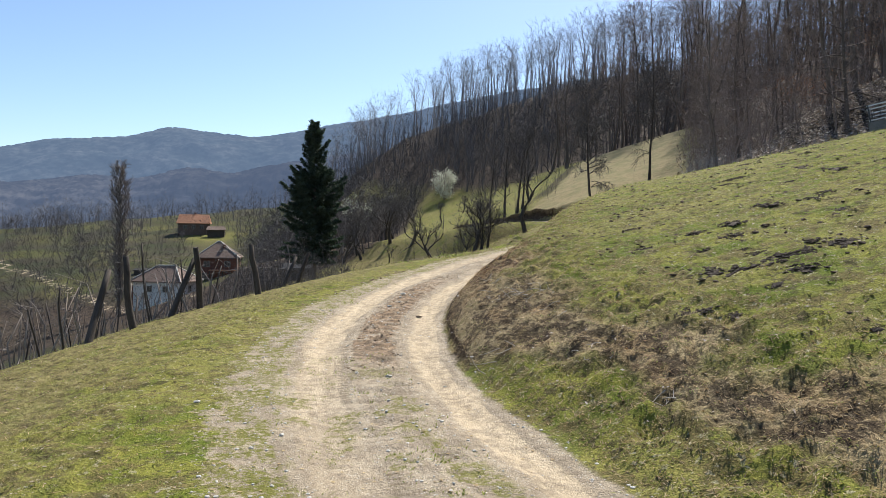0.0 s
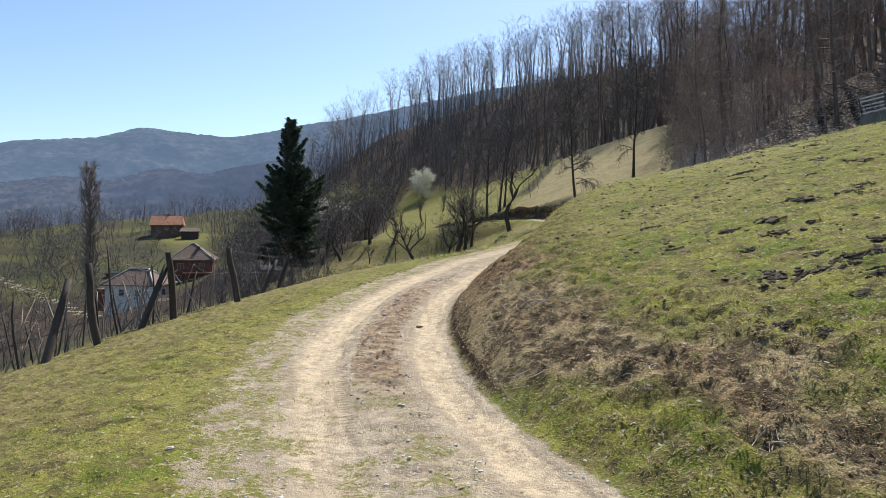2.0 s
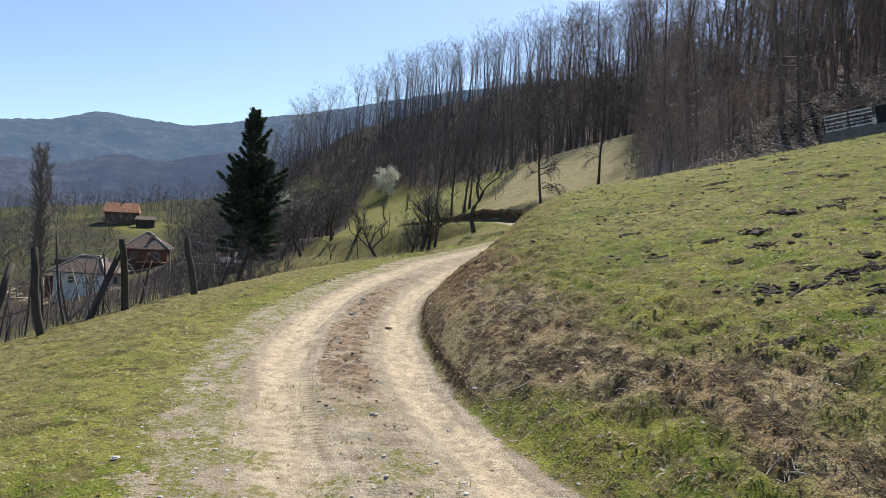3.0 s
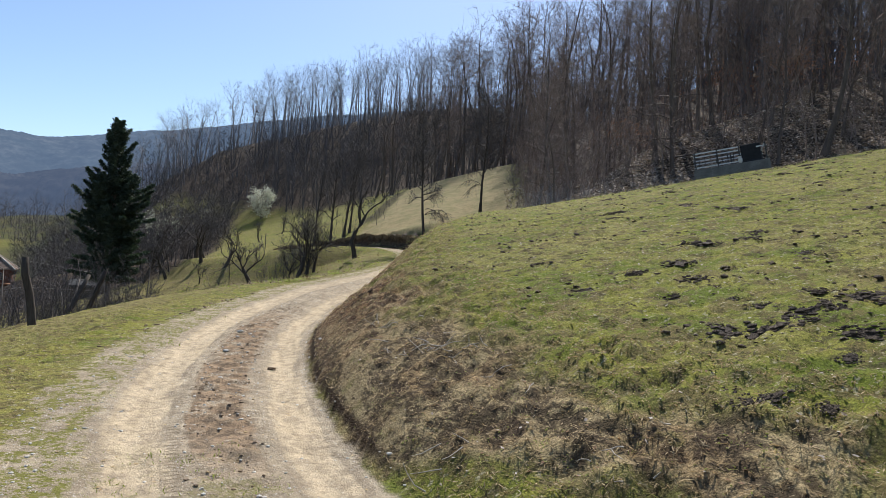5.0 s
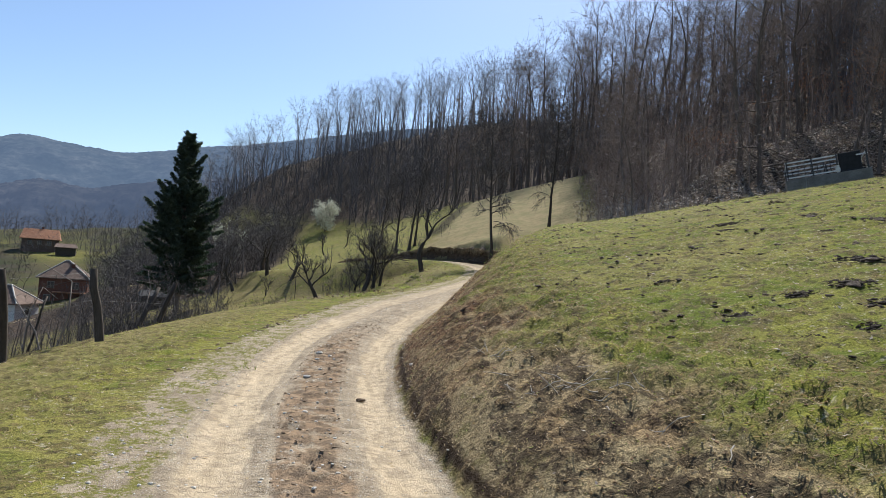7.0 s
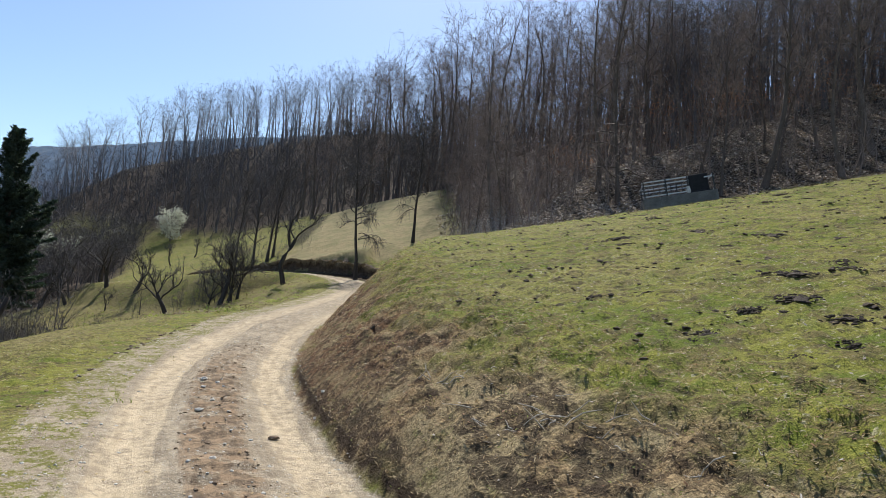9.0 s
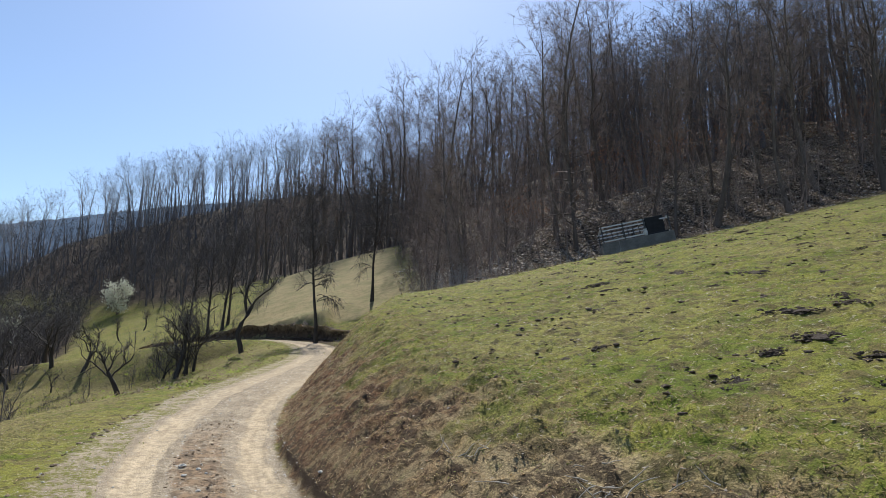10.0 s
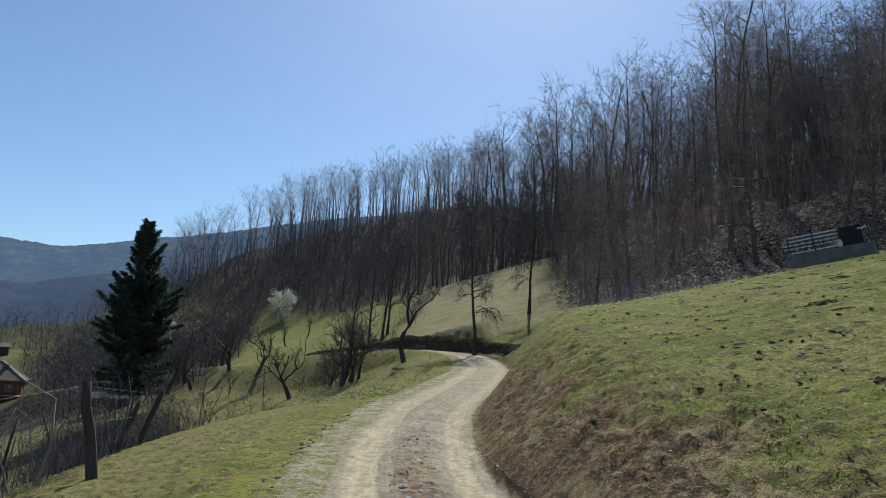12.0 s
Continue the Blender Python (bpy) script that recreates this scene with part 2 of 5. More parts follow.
BLOSSOM = blade("blossom", (0.66, 0.66, 0.55), (0.42, 0.46, 0.3), (0.6, 0.6, 0.5), 0.4)
EARTH = simple("dark_earth", (0.065, 0.046, 0.032), (0.15, 0.108, 0.074), 14, bump=0.8, dist=0.03, vary=0.4)
STONE = simple("pale_stone", (0.5, 0.46, 0.39), (0.68, 0.64, 0.57), 12, bump=0.2)
CRUMB = simple("brown_soil_crumbs", (0.2, 0.14, 0.09), (0.32, 0.23, 0.15), 10, bump=0.5)
DEAD_LEAF = blade("brown_leaves", (0.1, 0.055, 0.032), (0.3, 0.18, 0.1), (0.3, 0.16, 0.07), 0.3)
BANK_LITTER = blade("bank_litter", (0.08, 0.052, 0.03), (0.55, 0.43, 0.26), (0.38, 0.27, 0.13), 0.35)
BANK_GRASS = blade("bank_grass", (0.13, 0.085, 0.046), (0.54, 0.42, 0.24), (0.4, 0.29, 0.15), 0.35)
HERB = blade("herb_leaves", (0.085, 0.115, 0.026), (0.3, 0.29, 0.09), (0.26, 0.32, 0.07), 0.4)
RUSSET = blade("russet_leaves", (0.17, 0.08, 0.05), (0.29, 0.16, 0.1), (0.31, 0.16, 0.09), 0.35)
CUT_EARTH = simple("cut_earth", (0.06, 0.043, 0.03), (0.15, 0.105, 0.068), 5, bump=0.9, dist=0.05)
STICK = simple("pale_stick", (0.36, 0.32, 0.26), (0.5, 0.45, 0.38), 8, bump=0)
# ---- the lie of the land ----
ROAD = np.array([(20, -26, -0.6), (9, -11, -0.25), (3.6, -3.2, -0.06), (1.0, 0.7, 0.02), (-0.95, 4.1, 0.1), (-2.15, 6.4, 0.15), (-2.95, 8.8, 0.22), (-3.52, 11.5, 0.3),
                 (-3.85, 15, 0.42), (-3.72, 19, 0.58), (-3.35, 22.5, 0.77), (-2.05, 29.4, 1.12), (-0.75, 37.0, 1.58), (-0.4, 43.5, 2.0), (-0.85, 47.2, 2.33),
                 (-2.9, 49.8, 2.55), (-6.2, 51.8, 2.42), (-10, 55, 1.9), (-15, 60.5, 1.2), (-22, 69, 0.4), (-40, 82, -2.5)], float)
HALF = 1.22


def spline(p, n):
    """Catmull-Rom through p, n pieces a span."""
    q = np.vstack([2 * p[0] - p[1], p, 2 * p[-1] - p[-2]])
    u = np.linspace(0, 1, n, endpoint=False)[:, None]
    out = [0.5 * (2 * b + (c - a) * u + (2 * a - 5 * b + 4 * c - d) * u**2 + (3 * b - a - 3 * c + d) * u**3) for a, b, c, d in zip(q, q[1:], q[2:], q[3:])]
    return np.vstack(out + [p[-1:]])


LINE = spline(ROAD, 9)


def step(a, b, v):
    u = np.clip((v - a) / (b - a), 0, 1)
    return u * u * (3 - 2 * u)


def soft_min(a, b, k):
    h = np.clip(0.5 + 0.5 * (b - a) / k, 0, 1)
    return b + (a - b) * h - k * h * (1 - h)


def soft_max(a, b, k):
    return -soft_min(-a, -b, k)


def rough(x, y, scale, seed=0.0, octaves=4):
    """Smooth waves of many directions, about -1 to 1."""
    r = np.random.RandomState(int(seed * 7 + 11))
    out = 0.0 * x
    for o in range(octaves):
        f, part = 2 * np.pi / scale * 1.9**o, 0.0 * x
        for _ in range(4):
            a, ph = r.uniform(0, 2 * np.pi), r.uniform(0, 6.28, 2)
            u, v = np.cos(a) * x + np.sin(a) * y, np.cos(a) * y - np.sin(a) * x
            part = part + np.sin(f * u * r.uniform(0.8, 1.25) + ph[0] + 1.3 * np.sin(f * 0.6 * v + ph[1]))
        out = out + 0.4 * part * 0.55**o
    return out * 0.6


def road_place(x, y):
    """Signed distance from the road's middle (right positive), and the road's height and y there."""
    shape, x, y = np.shape(x), np.ravel(x), np.ravel(y)
    d, h, yy = np.empty_like(x), np.empty_like(x), np.empty_like(x)
    a, b = LINE[:-1], LINE[1:]
    t = (b - a)[:, :2]
    len2 = (t**2).sum(1)
    for i in range(0, len(x), 20000):
        px, py = x[i : i + 20000, None], y[i : i + 20000, None]
        u = np.clip(((px - a[:, 0]) * t[:, 0] + (py - a[:, 1]) * t[:, 1]) / len2, 0, 1)
        ox, oy = px - a[:, 0] - u * t[:, 0], py - a[:, 1] - u * t[:, 1]
        k = np.argmin(ox**2 + oy**2, 1)
        r = np.arange(len(k))
        side = np.sign(t[k, 1] * ox[r, k] - t[k, 0] * oy[r, k])
        d[i : i + 20000] = side * np.hypot(ox[r, k], oy[r, k])
        h[i : i + 20000] = a[k, 2] + u[r, k] * (b - a)[k, 2]
        yy[i : i + 20000] = a[k, 1] + u[r, k] * t[k, 1]
    return d.reshape(shape), h.reshape(shape), yy.reshape(shape)


def woods_edge(x, y):
    """Metres past the edge of the near wood, negative outside it."""
    return soft_min(y - 36.0 + 0.12 * np.clip(x - 14, 0, 60), (x - 4.6 - 0.1 * (y - 31)) * 1.0, 2.0)


def hillside(x, y):
    """The hill without the road: the far slopes and the near wood's slope."""
    v = -0.7 + 0.303 * (x + 18) + 0.118 * (y - 56)
    v = soft_max(v, -11.5 + 0.13 * (y - 120) - 0.02 * np.clip(-x - 60, 0, 400), 3.0)
    f = 28.7 + 0.3 * (np.clip(x, -400, 4) + 24) - 0.45 * np.clip(x - 20, 0, 90) - 0.5 * np.clip(-x - 42, 0, 200) + 0.46 * (y - 158)
    v = v - 1.1 * np.exp(-((x + 11) ** 2 + (y - 46) ** 2) / 110)
    v = v + 2.8 * np.exp(-((x - 8) ** 2 / 300 + (y - 82) ** 2 / 450))
    z = soft_max(v, f, 6.0)
    crest = 30 + 0.3 * (np.clip(x, -60, 4) + 24) - 0.45 * np.clip(x - 20, 0, 90) + 0.6 * np.clip(-60 - x, 0, 300) - 0.35 * (y - 166)
    z = np.where(y > 90, soft_min(z, soft_max(crest, -14 + 0 * x, 10.0), 6.0), z)
    return z


def land(x, y, fine=True):
    x, y = np.asarray(x, float), np.asarray(y, float)
    d, zr, yr = road_place(x, y)
    dd = np.clip(np.abs(d) - HALF, 0, None)
    xa, ya = np.clip(x, -8, 40), np.clip(y, -30, 58)
    mead = -0.368 + 0.2187 * xa + 0.1754 * ya + 0.0008 * xa * xa - 0.0016 * ya * ya
    hill = hillside(x, y)
    nat = np.where(d > 0, mead + (hill - mead) * step(44, 60, y), hill)
    nat = nat - 0.4 * step(24, 38, y) * step(76, 62, y) * step(0.5, 3.5, x) * (d > 0)
    e = woods_edge(x, y)
    nat = nat + 0.36 * soft_max(e, 0 * e, 4.0) * step(-1, 6, e) * step(160, 60, y)
    brow = 19.3 + 0.13 * (y - 38) + 0.04 * (x - 30)
    nat = np.where(e > 0, soft_min(nat, brow, 5.0), nat)
    nat = soft_min(nat, 40 + 0 * x + 0.15 * np.clip(x, -400, 200), 10.0)
    steep = 0.42 + 0.46 * step(3.0, 11, yr) + 0.35 * step(16, 25, yr) - 0.75 * step(40, 46, yr) * step(0.2, 1.6, x)
    verge = 0.9 * step(43.5, 46.5, yr)
    up = zr + 0.25 * np.minimum(dd, verge) + steep * np.clip(dd - verge, 0, None)
    down = zr - 0.05 * dd - 0.1 * np.clip(dd - 0.8, 0, 99) - (0.3 + 0.4 * step(30, 48, yr)) * soft_max(dd - 3.3 + 2.6 * step(20, 30, yr), 0 * dd, 1.0) - 0.3 * step(0, 2, dd) * (d > 0)
    z = soft_max(soft_min(nat, up, 0.35), down, 0.12)
    z = np.where(dd <= 0, zr, z * step(0, 0.25, dd) + zr * (1 - step(0, 0.25, dd)))
    z = z + 0.12 * np.exp(-((x + 4.2) ** 2 + (y - 44.6) ** 2) / 3.0) * step(0.05, 1.0, dd) * (d < 0)
    inner = (d < 0) * step(36, 40, yr) * step(55, 51, yr) * step(3.2, 1.0, dd)
    z = z - inner * np.clip(z - (zr - 0.03 - 0.06 * dd), 0, 9)
    far = np.hypot(x, y)
    z = z + step(2.5, 9, dd) * (0.06 * rough(x, y, 4.5, 1) * step(90, 20, far) + 0.9 * rough(x, y, 45, 2, 3) * step(40, 130, far))
    if fine:
        face = step(0.15, 0.5, dd) * step(3.0, 1.4, dd) * (d > 0)
        ledge = np.abs(rough(1.5 * x, 0.8 * y, 0.95, 3, 3))
        z = z + face * (0.08 * (0.32 - ledge) + 0.04 * rough(1.3 * x, 0.8 * y, 0.5, 4, 3))
        z = z + (d > 0) * 0.12 * step(0.0, 0.05, dd) * step(1.1, 0.3, dd) * step(6, 8, yr) * step(17, 14, yr)
        turf = step(0.2, 0.6, dd) * step(70, 25, far)
        z = z + turf * (0.03 * rough(x, y, 0.55, 5, 3) + 0.02 * rough(x, y, 0.19, 6, 2))
        # ruts, the strip between them and the little step at the cut edge
        wob = 0.06 * rough(x, y, 3.0, 7, 2)
        rut = np.exp(-(((d - 0.86 + wob) / 0.2) ** 2)) + np.exp(-(((d + 0.34 + wob) / 0.24) ** 2))
        z = z + (dd <= 0) * (-0.045 * rut + 0.006 * rough(x, y, 0.4, 8, 3) + 0.035 * np.exp(-(((d - 0.27) / 0.3) ** 2)) * rough(x, y, 0.35, 9, 3))
    return z



# ---- mesh helpers ----
def quads(name, verts, faces, material, smooth=True):
    """A mesh from arrays of vertices and of faces with 3 or 4 corners."""
    verts, faces = np.asarray(verts, np.float32), np.asarray(faces, np.int32)
    me = bpy.data.meshes.new(name)
    k = faces.shape[1]
    me.vertices.add(len(verts))
    me.vertices.foreach_set("co", verts.ravel())
    me.loops.add(faces.size)
    me.loops.foreach_set("vertex_index", faces.ravel())
    me.polygons.add(len(faces))
    me.polygons.foreach_set("loop_start", np.arange(0, faces.size, k, dtype=np.int32))
    me.polygons.foreach_set("use_smooth", np.full(len(faces), smooth))
    me.update(calc_edges=True)
    if material:
        me.materials.append(material)
    return me


def part(name, bm, material, parent, label="", smooth=False):
    """Links a bmesh or a mesh as one mesh object under a thing."""
    if isinstance(bm, bmesh.types.BMesh):
        me = bpy.data.meshes.new(name)
        bm.to_mesh(me)
        bm.free()
        if smooth:
            me.polygons.foreach_set("use_smooth", np.full(len(me.polygons), True))
        me.materials.append(material)
    else:
        me = bm
    ob = new(name, me)
    ob.parent = parent
    if label:
        ob["label"] = label
    return ob


def box(bm, x0, x1, y0, y1, z0, z1, bevel=0.0):
    g = bmesh.ops.create_cube(bm, size=1, matrix=Matrix.Translation(((x0 + x1) / 2, (y0 + y1) / 2, (z0 + z1) / 2)) @ Matrix.Diagonal((x1 - x0, y1 - y0, z1 - z0, 1)))
    if bevel:
        edges = list({e for v in g["verts"] for e in v.link_edges})
        bmesh.ops.bevel(bm, geom=edges, offset=bevel, segments=1, affect="EDGES")
    return bm


def a_box(*a, bevel=0.0):
    return box(bmesh.new(), *a, bevel=bevel)


def tubes(branches, sides):
    """Tapered tubes along polylines: (points, radii)."""
    vs, fs, base = [], [], 0
    ang = np.arange(sides) * 2 * np.pi / sides
    ca, sa = np.cos(ang)[None, :, None], np.sin(ang)[None, :, None]
    for p, r in branches:
        p, r = np.asarray(p, float), np.asarray(r, float)
        t = np.gradient(p, axis=0)
        t /= np.linalg.norm(t, axis=1)[:, None] + 1e-9
        ref = np.where(np.abs(t[:, 2:3]) > 0.9, [[1.0, 0, 0]], [[0, 0, 1.0]])
        u = np.cross(t, ref)
        u /= np.linalg.norm(u, axis=1)[:, None] + 1e-9
        w = np.cross(t, u)
        ring = p[:, None] + r[:, None, None] * (ca * u[:, None] + sa * w[:, None])
        n = len(p)
        vs.append(ring.reshape(-1, 3))
        i = np.arange(n - 1)[:, None] * sides
        j = np.arange(sides)[None]
        k = (j + 1) % sides
        fs.append(np.stack([i + j, i + k, i + sides + k, i + sides + j], -1).reshape(-1, 4) + base)
        base += n * sides
    return np.vstack(vs), np.vstack(fs)


def wander(rng, start, heading, length, n, bend, lift):
    """A crooked line of n points that turns up (lift > 0) or droops."""
    p, h = [np.array(start, float)], np.array(heading, float)
    for _ in range(n - 1):
        h = h + rng.normal(0, bend, 3) + (0, 0, lift)
        h /= np.linalg.norm(h)
        p.append(p[-1] + h * length / (n - 1))
    return np.array(p), h


def bare_tree(seed, height, r0, start=0.35, limbs=22, reach=0.36, rise=0.9, lift=0.12, twigs=6, sprays=3, lean=0.02, crook=0.04, thin=0.013, seg=6, top=0.72, ends=0.97, bend=0.16, n=8, dome=False):
    """Branches of a leafless tree: trunk and limbs, then twigs."""
    rng = np.random.RandomState(seed)
    trunk, _ = wander(rng, (0, 0, -0.15), (rng.normal(0, lean), rng.normal(0, lean), 1), height, n, crook, 0.06)
    u = np.linspace(0, 1, n)
    tr = r0 * (1 - 0.93 * u**0.85)
    tr[0] *= 1.35
    wood, fine = [(trunk, tr)], []
    for i in range(limbs):
        f = start + (1 - start) * ((i + rng.uniform(0, 1)) / limbs) ** 0.9 * ends
        at = np.array([np.interp(f, u, trunk[:, k]) for k in range(3)])
        az = i * 2.4 + rng.uniform(-0.7, 0.7)
        up = rise * rng.uniform(0.6, 1.35) * (1 + 0.8 * max(0.72 - top, 0) * 3 * (f - start))
        size = reach * height * (1 - top * (f - start) / (1 - start)) * rng.uniform(0.55, 1.15)
        if dome:
            size = reach * height * np.sin(np.pi * (0.2 + 0.55 * (f - start) / (1 - start))) * rng.uniform(0.6, 1.15)
        rad = np.interp(f, u, tr) * rng.uniform(0.35, 0.6)
        pts, h = wander(rng, at, (np.cos(az), np.sin(az), up), size, seg, bend, lift)
        wood.append((pts, rad * np.linspace(1, 0.18, seg)))
        for j in range(twigs):
            g = rng.uniform(0.25, 1.0)
            q = np.array([np.interp(g, np.linspace(0, 1, seg), pts[:, k]) for k in range(3)])
            d = rng.normal(0, 1, 3) * 0.75 + (np.cos(az), np.sin(az), up * 0.8)
            ts = size * rng.uniform(0.25, 0.5)
            tp, _ = wander(rng, q, d / np.linalg.norm(d), ts, 3, 0.2, lift)
            tw = max(rad * 0.32, thin)
            fine.append((tp, tw * np.linspace(1, 0.4, 3)))
            for _ in range(sprays):
                q2 = tp[rng.randint(1, 3)]
                d2 = rng.normal(0, 0.8, 3) + d * 0.7 + (0, 0, lift * 2)
                sp, _ = wander(rng, q2, d2 / np.linalg.norm(d2), ts * rng.uniform(0.4, 0.85), 2, 0.2, lift)
                fine.append((sp, tw * 0.62 * np.linspace(1, 0.6, 2)))
    return wood, fine


def as_meshes(name, wood, fine, seed, bark, twig):
    """Trunk mesh and crown mesh of a tree's branches."""
    thick, strips = [b for b in fine if len(b[0]) > 2], [b for b in fine if len(b[0]) == 2]
    return quads(name + "_trunk", *merge([tubes(wood[:1], 7), tubes(wood[1:], 4)]), bark), quads(name + "_crown", *merge([tubes(thick, 3), slivers(strips, seed)]), twig)


def tree_meshes(name, seed, bark, twig, **kw):
    return as_meshes(name, *bare_tree(seed, **kw), seed, bark, twig)


def gnarled(seed, height, r0, fork=0.3, stems=4, spread=0.9, bend=0.3, trunk=None, thin=0.008):
    """Branches of an old fruit tree: a short trunk, crooked limbs that fork again and again."""
    rng = np.random.RandomState(seed)
    wood, fine = [], []
    if trunk is None:
        trunk, _ = wander(rng, (0, 0, -0.2), (rng.normal(0, 0.12), rng.normal(0, 0.12), 1), height * fork + 0.2, 5, 0.14, 0.05)
    wood.append((trunk, r0 * np.linspace(1.25, 0.8, len(trunk))))

    def grow(at, way, length, r, level):
        p, h = wander(rng, at, way, length, 6, bend, 0.1)
        if level < 2:
            wood.append((p, r * np.linspace(1, 0.5, 6)))
        elif level == 2:
            fine.append((p[[0, 3, 5]], np.maximum(r, thin) * np.array([1, 0.8, 0.6])))
        else:
            fine.append((p[[0, 5]], np.maximum(r, thin * 0.8) * np.array([1, 0.6])))
            return
        for _ in range((4, 4, 5)[level]):
            i = rng.randint(2, 6)
            d = (p[i] - p[i - 1]) / (length / 5) * 0.7 + rng.normal(0, 0.55, 3) + (0, 0, 0.2)
            grow(p[i], d / np.linalg.norm(d), length * rng.uniform(0.4, 0.65), r * 0.5, level + 1)

    for k in range(stems):
        a = 6.28 * k / stems + rng.uniform(-0.5, 0.5)
        d = np.array([np.cos(a) * spread, np.sin(a) * spread, rng.uniform(0.8, 1.6)])
        grow(trunk[-1 - (k % 2)], d / np.linalg.norm(d), height * (1 - fork) * rng.uniform(0.5, 0.75), r0 * 0.46, 0)
    return wood, fine


def plant(name, meshes, x, y, turn=0.0, size=1.0, label="", group="", z=None, sink=0.0, tilt=(0, 0)):
    thing = new(name)
    thing.matrix_world = pose(x, y, (float(land(x, y)) if z is None else z) - sink, tilt[0], tilt[1], turn) @ Matrix.Diagonal((size, size, size, 1))
    for kind, me in zip(("trunk", "crown"), meshes):
        new(kind, me).parent = thing
    return tagged(thing, label, "tree", group)


def scatter_copies(template, places, turns, sizes):
    """Many copies of one set of (verts, faces) as one set."""
    v, f = template
    c, s = np.cos(turns)[:, None], np.sin(turns)[:, None]
    x = (v[None, :, 0] * c - v[None, :, 1] * s) * sizes[:, None] + places[:, :1]
    y = (v[None, :, 0] * s + v[None, :, 1] * c) * sizes[:, None] + places[:, 1:2]
    z = v[None, :, 2] * sizes[:, None] + places[:, 2:3]
    faces = f[None] + (np.arange(len(places)) * len(v))[:, None, None]
    return np.stack([x, y, z], -1).reshape(-1, 3), faces.reshape(-1, f.shape[1])


def slivers(branches, seed):
    """Thin straight twigs, one four-cornered strip each."""
    rng = np.random.RandomState(seed)
    a, b = np.array([p[0] for p, _ in branches]), np.array([p[-1] for p, _ in branches])
    r = np.array([(q[0], q[-1]) for _, q in branches])
    w = np.cross(b - a, rng.normal(0, 1, a.shape))
    w /= np.linalg.norm(w, axis=1)[:, None] + 1e-9
    v = np.stack([a - w * r[:, :1], a + w * r[:, :1], b + w * r[:, 1:], b - w * r[:, 1:]], 1).reshape(-1, 3)
    return v, np.arange(len(v)).reshape(-1, 4)


def merge(sets):
    vs, fs, n = [], [], 0
    for v, f in sets:
        vs.append(v)
        fs.append(f + n)
        n += len(v)
    return np.vstack(vs), np.vstack(fs)


# ---- ground ----
def stretched(lo, a, b, hi, near, grow):
    """Grid lines with even spacing from a to b, and ever wider ones out to lo and hi."""
    mid, out, inn = list(np.arange(a, b, near)), [], []
    p, w = b, near
    while p < hi:
        out.append(p)
        w *= grow
        p += w
    p, w = a, near
    while p > lo:
        w *= grow
        p -= w
        inn.append(p)
    return np.array(inn[::-1] + mid + out + [hi])


